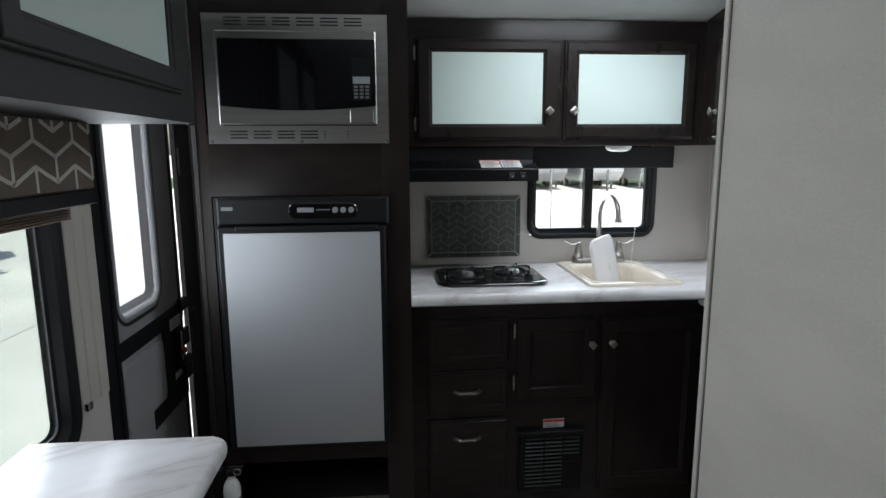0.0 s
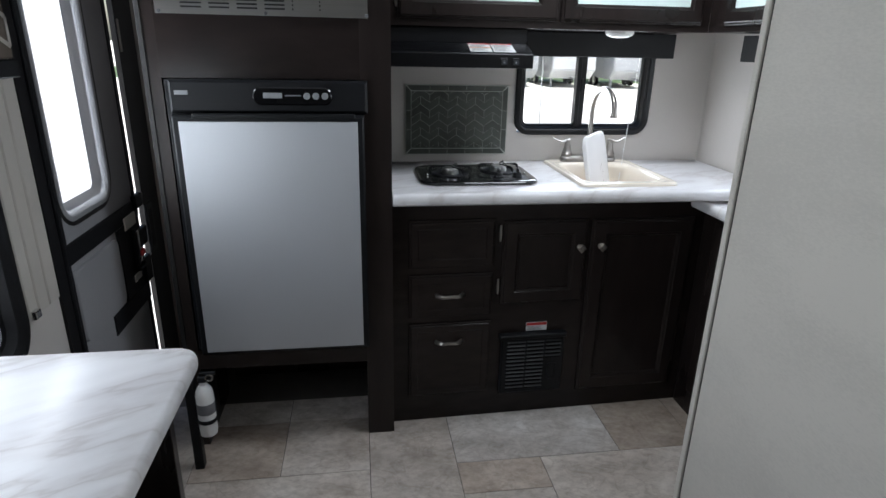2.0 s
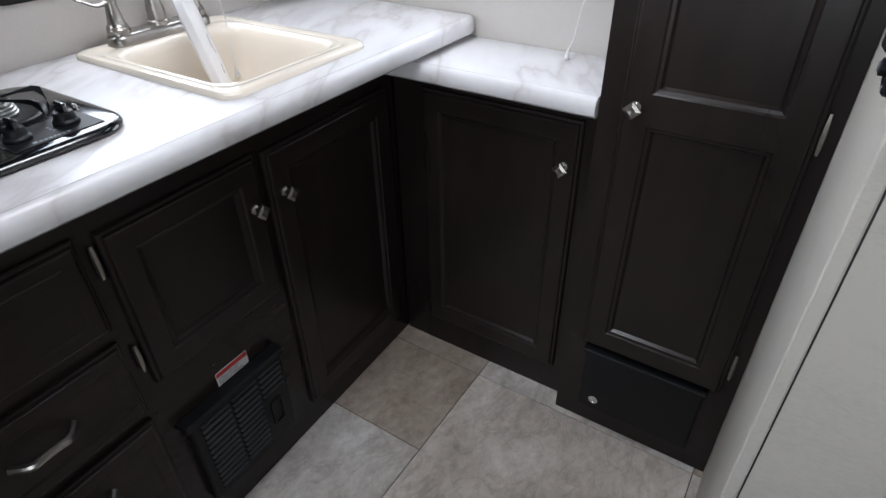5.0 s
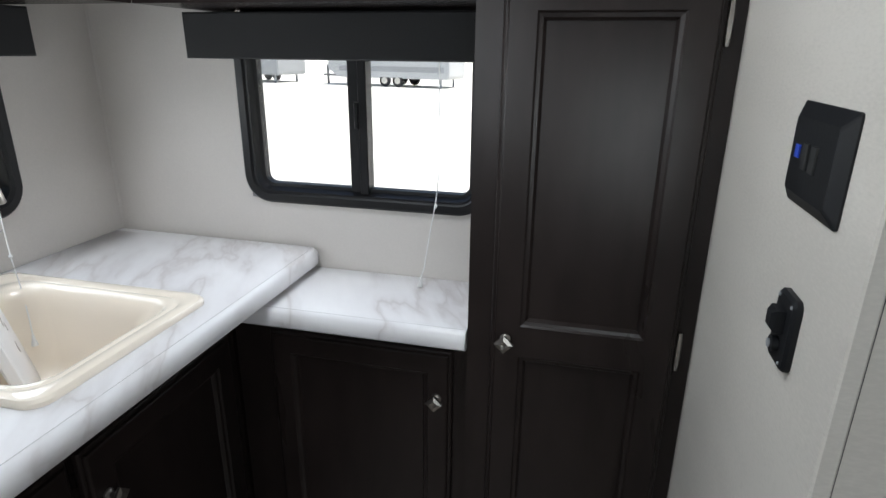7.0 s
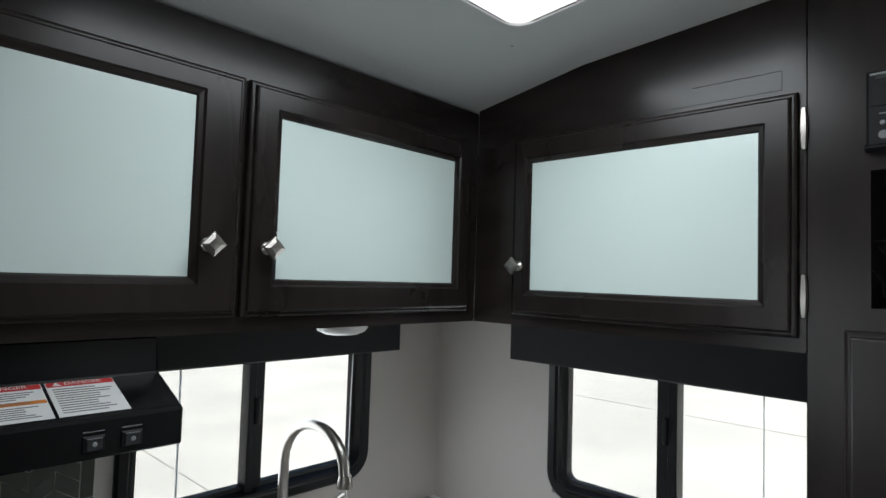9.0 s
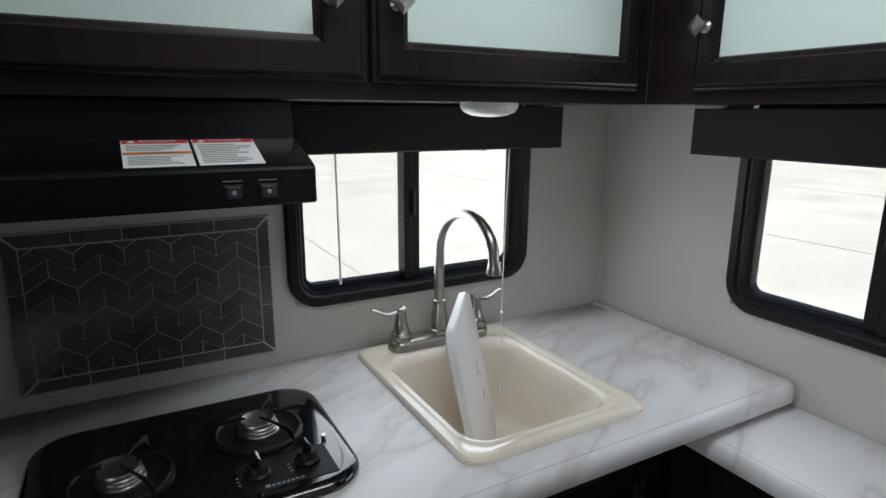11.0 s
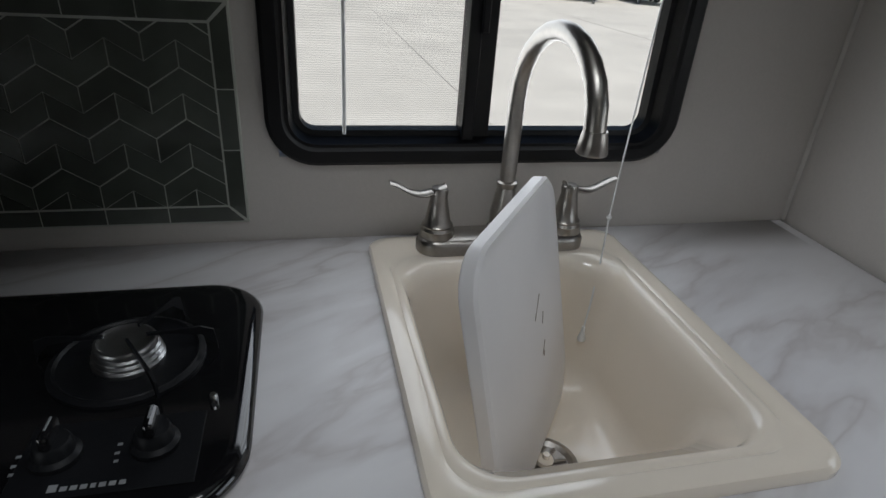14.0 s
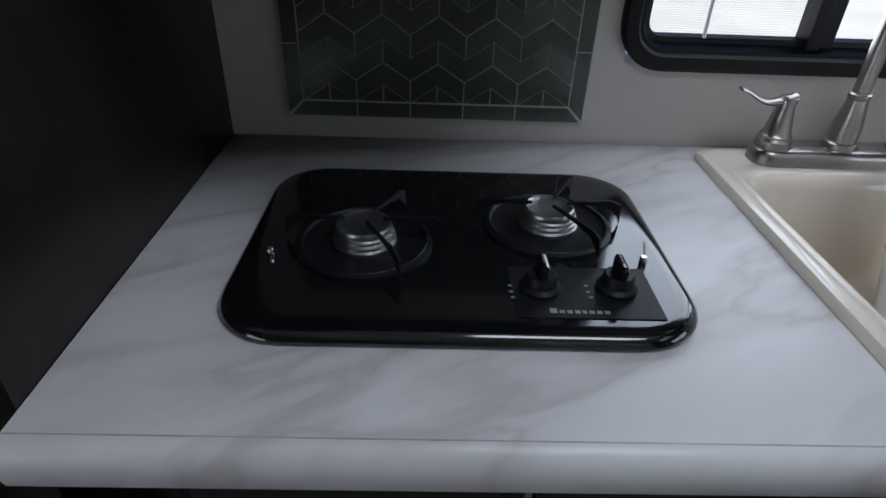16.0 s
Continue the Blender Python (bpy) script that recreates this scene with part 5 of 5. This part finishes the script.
def node(i, j):
    if (i, j) not in jit:
        jit[i, j] = (rnd.uniform(-0.004, 0.004), rnd.uniform(-0.004, 0.004))
    u = NI[0] + 0.004 + i * cw / 2 + jit[i, j][0]
    v = NI[2] + 0.002 + j * ch / 2 + jit[i, j][1]
    return (PF + 0.008, min(max(u, NI[0] + 0.002), NI[1] - 0.002), min(max(v, NI[2] + 0.002), 1.575))


for j in range(0, 5):
    for i in range(0, 10):
        if (i + j) % 2 == 0:
            p = node(i, j)
            if j % 2 == 0 and i + 1 <= 10:
                tube(bm, [p, node(i + 1, j + 1)], 0.0018, 5)
                tube(bm, [p, node(i - 1, j + 1)], 0.0018, 5)
            else:
                tube(bm, [p, node(i, j + 1)], 0.0018, 5)
                if j + 1 < 5:
                    jit[i, j + 1] = jit.get((i, j + 1), (0, 0))
                    tube(bm, [node(i, j + 1), node(i + 1, j + 2)], 0.0018, 5)
                    tube(bm, [node(i, j + 1), node(i - 1, j + 2)], 0.0018, 5)
part("mesh", bm, VOID, net)
# radio
rad = thing("stereo", (PF, 1.55, 1.71), "black wall stereo with small buttons and a volume knob", "radio")
R0, R1, RZ0, RZ1 = 1.450, 1.632, 1.698, 1.803
part("faceplate", slab(f, R0, R1, RZ0, RZ1, 0.0, 0.012, 0.003), BLACK, rad)
g = facing("W", PF - 0.012)
part("disc_slot", slab(g, R0 + 0.03, R1 - 0.01, RZ1 - 0.012, RZ1 - 0.006, 0.0, 0.001, 0.0003), RUBBER, rad)
part("display", slab(g, R0 + 0.006, R1 - 0.006, RZ1 - 0.048, RZ1 - 0.016, 0.0, 0.001, 0.0004), BLACK, rad, "dark glossy display")
part("lower_edge", slab(f, R0 - 0.002, R1 + 0.002, RZ0 - 0.002, RZ0 + 0.006, 0.0, 0.018, 0.003), BLACK, rad)
part("badge", slab(g, R1 - 0.024, R1 - 0.004, RZ1 - 0.006, RZ1 - 0.003, 0.0, 0.0008, 0.0002), DIALW, rad)
for i in range(6):
    u = R1 - 0.018 - i * 0.0165
    bt = part("button", lathe(bmesh.new(), [(0.0032, 0), (0.0032, 0.003), (0.0022, 0.004)], g(u, RZ0 + 0.034, 0), 10, turn_to((-1, 0, 0))), DIALW, rad, "", True)
    part("button_mark", slab(g, u - 0.004, u + 0.004, RZ0 + 0.046, RZ0 + 0.0475, 0.0, 0.0004, 0.0001), DIALW, bt)
part("volume_knob", lathe(bmesh.new(), [(0.012, 0), (0.0115, 0.009), (0.010, 0.011)], g(R0 + 0.028, RZ0 + 0.034, 0), 22, turn_to((-1, 0, 0))), BLACK, rad, "", True)
part("knob_index", slab(facing("W", PF - 0.023), R0 + 0.017, R0 + 0.039, RZ0 + 0.0325, RZ0 + 0.0355, 0.0, 0.0006, 0.0002), CHROME, rad, "bright line across the knob")
for u, v, w in ((0.060, 0.047, 0.008), (0.078, 0.047, 0.008), (0.095, 0.046, 0.007), (0.010, 0.056, 0.010), (0.080, 0.022, 0.008), (0.022, 0.012, 0.012)):
    part("print", slab(g, R0 + u, R0 + u + w, RZ0 + v, RZ0 + v + 0.0014, 0.0, 0.0004, 0.0001), DIALW, rad)
part("socket", lathe(bmesh.new(), [(0.006, 0), (0.006, 0.002), (0.003, 0.002)], g(R1 - 0.019, RZ0 + 0.018, 0), 12, turn_to((-1, 0, 0))), INK, rad, "", True)
part("socket", slab(g, R1 - 0.075, R1 - 0.036, RZ0 + 0.017, RZ0 + 0.024, 0.0, 0.002, 0.0005), INK, rad)

# ---------- switches on the washroom wall ----------
f = facing("N", BY)
sp = thing("switch_panel", (0.855, BY, 1.27), "black plastic switch panel with a blue rocker", "switch")
bm = loft(bmesh.new(), rings_on(f, 0.816, 0.945, 1.211, 1.306, [(0, 0.0), (0, 0.002), (0.013, 0.010), (0.015, 0.010)], 0.004, 2), True, True)
part("housing", bm, BLACK, sp)
g = facing("N", BY + 0.010)
part("rocker", slab(g, 0.907, 0.917, 1.256, 1.268, 0.0, 0.002, 0.0006), BLUE, sp, "blue rocker switch")
part("rocker", slab(g, 0.884, 0.897, 1.248, 1.272, 0.0, 0.002, 0.0006), RUBBER, sp)
part("rocker", slab(g, 0.863, 0.876, 1.248, 1.272, 0.0, 0.002, 0.0006), RUBBER, sp)
sq = thing("slide_switch", (0.84, BY, 1.12), "small black control switch plate with a knob", "switch")
part("plate", slab(f, 0.845, 0.894, 1.062, 1.135, 0.0, 0.008, 0.003, 0.009, 4), BLACK, sq, "", True)
g = facing("N", BY + 0.008)
part("toggle", slab(g, 0.860, 0.880, 1.098, 1.120, 0.0, 0.012, 0.004), BLACK, sq)
part("dial", lathe(bmesh.new(), [(0.008, 0), (0.008, 0.006), (0.005, 0.007)], g(0.870, 1.083, 0), 14, turn_to((0, 1, 0))), BLACK, sq, "", True)
part("dial_ring", lathe(bmesh.new(), [(0.0045, 0), (0.0045, 0.0012), (0.003, 0.0012)], g(0.870, 1.083, 0.007), 12, turn_to((0, 1, 0))), DIALW, sq)
for u, v in ((0.852, 1.128), (0.887, 1.128), (0.856, 1.069)):
    part("screw", lathe(bmesh.new(), [(0.0022, 0), (0.0015, 0.001)], g(u, v, 0), 8, turn_to((0, 1, 0))), DIALW, sq)
f = facing("W", BX)
ws = thing("wall_switch", (BX, 0.76, 1.25), "white plastic wall switch plate on the washroom wall", "switch")
part("plate", slab(f, 0.70, 0.815, 1.19, 1.305, 0.0, 0.008, 0.003, 0.010, 4), WHITE, ws, "", True)
part("rocker", slab(facing("W", BX - 0.008), 0.742, 0.772, 1.215, 1.28, 0.0, 0.004, 0.002), WHITE, ws)

# ---------- dinette side ----------
OF = -0.396
oh = thing("overhead_cabinet", (-0.56, 1.0, 1.47), "grey-brown overhead dinette cabinet with frosted glass doors", "cabinet")
bm = bmesh.new()
ring = [(LEFT + 0.002, 1.672), (OF - 0.03, 1.672)] + [(OF - 0.03 + 0.03 * math.sin(radians(a)), 1.642 + 0.03 * math.cos(radians(a))) for a in (30, 60, 90)] + [(OF, 0.2), (LEFT + 0.002, 0.2)]
loft(bm, [[(x, y, z) for x, y in ring] for z in (1.472, 1.975)], True, True)
part("body", bm, WOODG, oh)
d = framed_door("E", OF, 0.922, 1.556, 1.532, 1.895, oh, glass=(0.984, 1.490, 1.586, 1.84), mats=WOODG)
knob("E", OF + 0.018, 0.947, 1.637, d, 0.016)
framed_door("E", OF, 0.28, 0.905, 1.532, 1.895, oh, glass=(0.34, 0.845, 1.586, 1.84), mats=WOODG)
part("end_moulding", tube(bmesh.new(), [(OF - 0.012, 1.668, 1.468), (OF - 0.012, 1.668, 1.92)], 0.010, 8), WOOD, oh, "", True)

vb = thing("window_valance", (-0.66, 1.0, 1.30), "taupe fabric valance with white chevron lines", "window valance")
VF, VE = -0.596, 1.553
f = facing("E", VF)
part("front_board", slab(f, 0.30, VE, 1.322, 1.470, -0.02, 0.0, 0.003), TAUPE, vb)
part("end_board", bx(LEFT + 0.002, VF - 0.02, VE - 0.016, VE, 1.322, 1.470), TAUPE, vb)
part("bottom_rail", slab(f, 0.30, VE + 0.004, 1.288, 1.321, -0.11, 0.004, 0.003), BLACK, vb, "dark shade head rail")
bm = bmesh.new()
PW, PA, LW = 0.140, 0.032, 0.0042


def stroke(bm, u0, v0, u1, v1):
    v0, v1 = min(max(v0, 1.326), 1.467), min(max(v1, 1.326), 1.467)
    if abs(u1 - u0) + abs(v1 - v0) < 1e-4 or min(u0, u1) < 0.31:
        return
    a = Vector((u1 - u0, v1 - v0)).normalized()
    nx, nz = -a.y * LW, a.x * LW
    loft(bm, [[f(u0 + nx, v0 + nz, d), f(u0 - nx, v0 - nz, d), f(u1 - nx, v1 - nz, d), f(u1 + nx, v1 + nz, d)] for d in (0.0002, 0.0009)], True, True)


def zig(bm, z, k):
    """One zigzag, cut at the valance's edges."""
    for i in range(k):
        for a, b, za, zb_ in ((0, 0.5, 0, PA), (0.5, 1, PA, 0)):
            u0, u1 = VE - (i + a) * PW - 0.004, VE - (i + b) * PW - 0.004
            v0, v1 = z + za, z + zb_
            lo_, hi_ = 1.328, 1.465
            t0, t1 = 0.0, 1.0
            for lim, sgn in ((lo_, 1), (hi_, -1)):
                d0, d1 = sgn * (v0 - lim), sgn * (v1 - lim)
                if d0 < 0 and d1 < 0:
                    t0, t1 = 1, 0
                elif d0 < 0:
                    t0 = max(t0, d0 / (d0 - d1))
                elif d1 < 0:
                    t1 = min(t1, d0 / (d0 - d1))
            if t1 > t0 + 0.02:
                stroke(bm, u0 + (u1 - u0) * t0, v0 + (v1 - v0) * t0, u0 + (u1 - u0) * t1, v0 + (v1 - v0) * t1)


for z in (1.293, 1.344, 1.395, 1.446):
    zig(bm, z, 9)
for i in range(9):
    u = VE - i * PW - 0.004
    stroke(bm, u, 1.344, u, 1.395)
    stroke(bm, u, 1.446, u, 1.467)
    stroke(bm, u - PW / 2, 1.427, u - PW / 2, 1.467)
    stroke(bm, u - PW / 2, 1.326, u - PW / 2, 1.376)
part("chevron_print", bm, FABW, vb, "white chevron lines")
for i in range(6):
    bm = bmesh.new()
    loft(bm, rings_on(facing("E", LEFT), 0.40, VE - 0.01, 1.252 + i * 0.006, 1.2565 + i * 0.006, [(0, 0.018), (0, 0.075), (0.001, 0.078)]), True, True)
    part("pleat", bm, SHADE, vb, "brown folded shade pleat" if i == 0 else "")

tb = thing("dinette_table", (-0.5, 1.0, 0.0), "white marble-look dinette table with a rounded corner", "table")
bm = bmesh.new()
TX, TY = -0.291, 1.425
rows = []
for ins, z in ((0.008, 0.734), (0.002, 0.738), (0.0, 0.746), (0.0, 0.758), (0.003, 0.766), (0.010, 0.771)):
    pts = [(LEFT + 0.003, 0.45), (TX - ins, 0.45)] + [(TX - 0.045 + (0.045 - ins) * math.cos(radians(a)), TY - 0.045 + (0.045 - ins) * math.sin(radians(a))) for a in range(0, 91, 15)] + [(LEFT + 0.003, TY - ins)]
    rows.append([(x, y, z) for x, y in pts])
loft(bm, rows, True, True)
part("tabletop", bm, COUNTER, tb, "", True)
part("support_panel", bx(LEFT + 0.03, -0.345, 1.335, 1.36, 0.0, 0.734, bevel=0.002), WOOD, tb, "dark support panel")
part("wall_bracket", slab(facing("E", LEFT + 0.007), 1.638, 1.66, 0.742, 0.762, 0.0, 0.012, 0.002), CHROME, tb, "small metal wall bracket")
bn = thing("dinette_bench", (-0.5, 0.95, 0.0), "dark dinette bench with a grey cushion", "bench")
part("base", bx(LEFT + 0.003, -0.30, 0.50, 1.10, 0.0, 0.36, bevel=0.004), WOOD, bn)
part("cushion", bx(LEFT + 0.003, -0.285, 0.49, 1.12, 0.36, 0.46, bevel=0.03, seg=4), CUSHION, bn, "light grey vinyl cushion", True)

ex = thing("fire_extinguisher", (-0.474, 2.0, 0.0), "small white fire extinguisher on a black wall bracket", "fire extinguisher")
EXX, EXY, EXZ = -0.474, 2.000, 0.140
part("cylinder", lathe(bmesh.new(), [(0.022, 0.0), (0.027, 0.004), (0.028, 0.02), (0.028, 0.145), (0.025, 0.165), (0.017, 0.180), (0.012, 0.186), (0.012, 0.196)], (EXX, EXY, EXZ), 28), WHITE, ex, "white steel cylinder", True)
part("label_band", lathe(bmesh.new(), [(0.0283, 0.085), (0.0287, 0.086), (0.0287, 0.122), (0.0283, 0.123)], (EXX, EXY, EXZ), 28, None, False, False), INK, ex, "dark printed band", True)
bm = bx(EXX - 0.013, EXX + 0.013, EXY - 0.012, EXY + 0.012, EXZ + 0.196, EXZ + 0.218, bevel=0.004)
hd = part("valve", bm, BLACK, ex)
part("lever", bx(EXX - 0.008, EXX + 0.042, EXY - 0.006, EXY + 0.006, EXZ + 0.222, EXZ + 0.229, bevel=0.002), BLACK, hd)
part("lever", bx(EXX - 0.008, EXX + 0.034, EXY - 0.006, EXY + 0.006, EXZ + 0.203, EXZ + 0.209, bevel=0.002), BLACK, hd)
bm = bmesh.new()
tube(bm, [(EXX + 0.024 + 0.011 * math.cos(a), EXY - 0.014, EXZ + 0.216 + 0.011 * math.sin(a)) for a in (2 * math.pi * k / 16 for k in range(17))], 0.0020, 6)
part("pull_ring", bm, CHROME, hd, "metal pull ring", True)
part("bracket", bx(EXX - 0.060, EXX - 0.030, EXY - 0.004, EXY + 0.030, 0.0, EXZ + 0.215, bevel=0.004), BLACK, ex)
part("strap", lathe(bmesh.new(), [(0.0285, 0.05), (0.030, 0.051), (0.030, 0.064), (0.0285, 0.065)], (EXX, EXY, EXZ), 28, None, False, False), BLACK, ex, "", True)

# ---------- outside ----------
GZ = -0.75
bm = bmesh.new()
bm.faces.new([bm.verts.new(p) for p in ((-600, -600, GZ), (600, -600, GZ), (600, 600, GZ), (-600, 600, GZ))])
tagged(part("ground", bm, CONCRETE), "pale concrete storage lot", "ground", kind="structure")


bm = bmesh.new()
for k in range(-2, 4):
    c = 7.6 * k + 3.1
    box(bm, c - 0.008, c + 0.008, -20, 26, GZ + 0.002, GZ + 0.006)
tagged(part("pavement_joint", bm, JOINT), "thin dark joints between the concrete slabs", "pavement", kind="structure")
bm = bx(-40, 60, 37, 52, GZ, GZ + 0.03)
tagged(part("grass_verge", bm, LEAF), "green grass verge at the edge of the lot", "grass", kind="structure")


def trailer(at, turn, length, height, body, label):
    """A parked travel trailer: rounded shell, skirt, windows, door, wheels, hitch and jacks."""
    t = thing("travel_trailer", (0, 0, 0), label, "trailer", "parked trailers")
    L_, w = length, 2.4
    bm = bmesh.new()
    prof = [(-L_ / 2, 0.60), (-L_ / 2 + 0.1, 0.48), (L_ / 2 - 0.7, 0.48), (L_ / 2, 0.95), (L_ / 2, 1.9), (L_ / 2 - 0.5, height), (-L_ / 2 + 0.25, height), (-L_ / 2, height - 0.3)]
    loft(bm, [[(x, y, z) for x, z in prof] for y in (-w / 2, w / 2)], True, True)
    bmesh.ops.bevel(bm, geom=list(bm.edges), offset=0.06, segments=2, affect="EDGES")
    part("body", bm, body, t)
    for s in (-1, 1):
        fs = (lambda s: lambda u, v, d: (u, s * (w / 2 + d), v))(s)
        part("stripe", slab(fs, -L_ / 2 + 0.3, L_ / 2 - 0.8, 0.85, 1.15, 0.0, 0.01, 0.002), RVGREY, t)
        for u0, u1, v0, v1 in ((-L_ * 0.38, -L_ * 0.22, 1.6, 2.2), (-L_ * 0.05, L_ * 0.13, 1.6, 2.2), (L_ * 0.30, L_ * 0.36, 1.7, 2.2)):
            part("window", slab(fs, u0, u1, v0, v1, 0.0, 0.02, 0.005, 0.08, 3), RVDARK, t)
        part("door", slab(fs, L_ * 0.18, L_ * 0.26, 0.85, 2.6, 0.0, 0.02, 0.005, 0.06, 3), RVGREY, t)
        for wx in (-0.75, 0.10):
            wh = part("wheel", lathe(bmesh.new(), [(0.2, -0.1), (0.34, -0.09), (0.36, -0.04), (0.36, 0.05), (0.34, 0.10), (0.2, 0.11)], (wx, s * 1.08, 0.36), 20, Matrix.Rotation(radians(90), 3, "X")), RUBBER, t, "", True)
            part("rim", lathe(bmesh.new(), [(0.19, -0.112), (0.17, -0.115), (0.03, -0.10)], (wx, s * 1.08, 0.36), 16, Matrix.Rotation(radians(90 * s), 3, "X")), STEEL, wh, "", True)
        for jx in (-L_ / 2 + 0.6, L_ / 2 - 1.2):
            part("jack", bx(jx - 0.05, jx + 0.05, s * 0.9 - 0.05, s * 0.9 + 0.05, 0.0, 0.50), RVGREY, t)
    part("hitch", bx(L_ / 2 - 0.4, L_ / 2 + 1.1, -0.10, 0.10, 0.48, 0.60, bevel=0.02), RVDARK, t)
    part("hitch_jack", bx(L_ / 2 + 0.75, L_ / 2 + 0.87, -0.06, 0.06, 0.0, 1.15, bevel=0.02), RVDARK, t)
    part("roof_unit", bx(-0.4, 0.5, -0.4, 0.4, height, height + 0.28, bevel=0.06), RVBODY, t)
    t.matrix_basis = pose(at[0], at[1], GZ, 0, 0, turn)
    return t


t1 = trailer((11.8, 36.0), 268, 8.0, 3.1, RVBODY, "white travel trailer with grey stripe parked on the lot")
t2 = trailer((0, 0), 0, 7.0, 3.2, RVGREY, "dark grey travel trailer parked on the lot")
t2.matrix_basis = pose(8.4, 35.5, GZ, 0, 0, 271)
for x, y, r in ((-8.0, 38, 6), (1.6, 37, 270), (26, 37, 255), (35.0, 13.0, 80), (35.5, 2.5, 95), (34.5, -8.5, 84), (-34, 6.5, 88), (-33.5, 18, 95), (-35, -5, 85), (38, 34, 130)):
    copy_thing(t1, pose(x, y, GZ, 0, 0, r))
for x, y, r in ((37, 23.5, 70), (-32, 29, 70), (5.0, 36.5, 270), (15.2, 35.0, 266), (19.5, 34.5, 262), (-11.6, 11.6, -8)):
    copy_thing(t2, pose(x, y, GZ, 0, 0, r))


def tree(x, y, h, seed):
    r = random.Random(seed)
    t = thing("tree", (x, y, GZ), "leafy green tree behind the parked trailers", "tree", "trees round the lot")
    part("trunk", tube(bmesh.new(), [(x, y, GZ), (x + 0.1, y, GZ + h * 0.3), (x, y + 0.1, GZ + h * 0.7)], [0.28, 0.2, 0.06], 8), BARK, t)
    bm = bmesh.new()
    for k in range(420):
        a, b = r.uniform(0, 6.28), r.uniform(-0.9, 1.0)
        rad_ = h * 0.28 * (r.uniform(0.4, 1.0)) * (1 + 0.25 * math.sin(3 * a + seed))
        c = Vector((x + rad_ * math.cos(a) * math.sqrt(max(0.05, 1 - b * b * 0.8)), y + rad_ * math.sin(a) * math.sqrt(max(0.05, 1 - b * b * 0.8)), GZ + h * 0.66 + b * h * 0.32))
        q = Euler((r.uniform(0, 6), r.uniform(0, 6), r.uniform(0, 6))).to_matrix()
        s = r.uniform(0.25, 0.55)
        bm.faces.new([bm.verts.new(c + q @ Vector(v) * s) for v in ((-1, 0, 0), (0, -0.5, 0.15), (1, 0, 0), (0, 0.5, 0.15))])
    me = part("crown", bm, LEAF, t)


for i, (x, y, h) in enumerate(((-6, 62, 9), (9, 66, 11), (22, 60, 8), (64, 20, 10), (67, 8, 9), (65, -6, 11), (-56, 10, 10), (-54, -6, 9))):
    tree(x, y, h, i + 3)

# ---------- floor tiles ----------
random.seed(11)
UNIT = 0.1485
GX, GY = 0.344 - 8 * UNIT, 1.932 - 26 * UNIT
NX, NY = 16, 29
taken = {}
fixed = [(8, 26, 4, 2), (12, 26, 2, 2), (8, 25, 2, 1), (10, 22, 4, 4), (6, 24, 2, 4), (8, 23, 2, 2), (14, 26, 2, 2), (14, 22, 2, 4), (4, 26, 2, 2), (2, 24, 4, 2)]


def free(i, j, w, h):
    return i + w <= NX and j + h <= NY and all((a, b) not in taken for a in range(i, i + w) for b in range(j, j + h))


tiles = []


def lay(i, j, w, h):
    for a in range(i, i + w):
        for b in range(j, j + h):
            taken[a, b] = True
    tiles.append((i, j, w, h))


for q in fixed:
    if free(*q):
        lay(*q)
for j in range(NY - 1, -1, -1):
    for i in range(NX):
        if (i, j) in taken:
            continue
        opts = [(4, 4), (4, 2), (2, 4), (2, 2), (2, 1)]
        random.shuffle(opts)
        for w, h in sorted(opts[:3], key=lambda o: -o[0] * o[1]) + [(2, 2), (2, 1), (1, 1)]:
            jj = j - h + 1
            if jj >= 0 and free(i, jj, w, h):
                lay(i, jj, w, h)
                break
shared = {}
pick = random.Random(4)
for i, j, w, h in tiles:
    tone = {(12, 26): FLOORB, (8, 26): FLOORT, (10, 22): FLOORM, (6, 24): FLOORM, (8, 25): FLOORB}.get((i, j)) or pick.choice((FLOORT, FLOORM, FLOORB, FLOORM))
    key = (w, h, tone.name)
    if key not in shared:
        bm = bmesh.new()
        e = 0.0012
        prof = [(0, -0.003), (0, -0.0006), (e, 0.0)]
        loft(bm, [[(u, v, d) for u, v in ring2d(e + k, w * UNIT - e - k, e + k, h * UNIT - e - k)] for k, d in prof], True, True)
        ob = part("floor_tile", bm, tone, FLOOR_OB)
        shared[key] = ob.data
    else:
        ob = new("floor_tile", shared[key])
        ob.parent = FLOOR_OB
    ob.location = (GX + i * UNIT, GY + j * UNIT, 0)
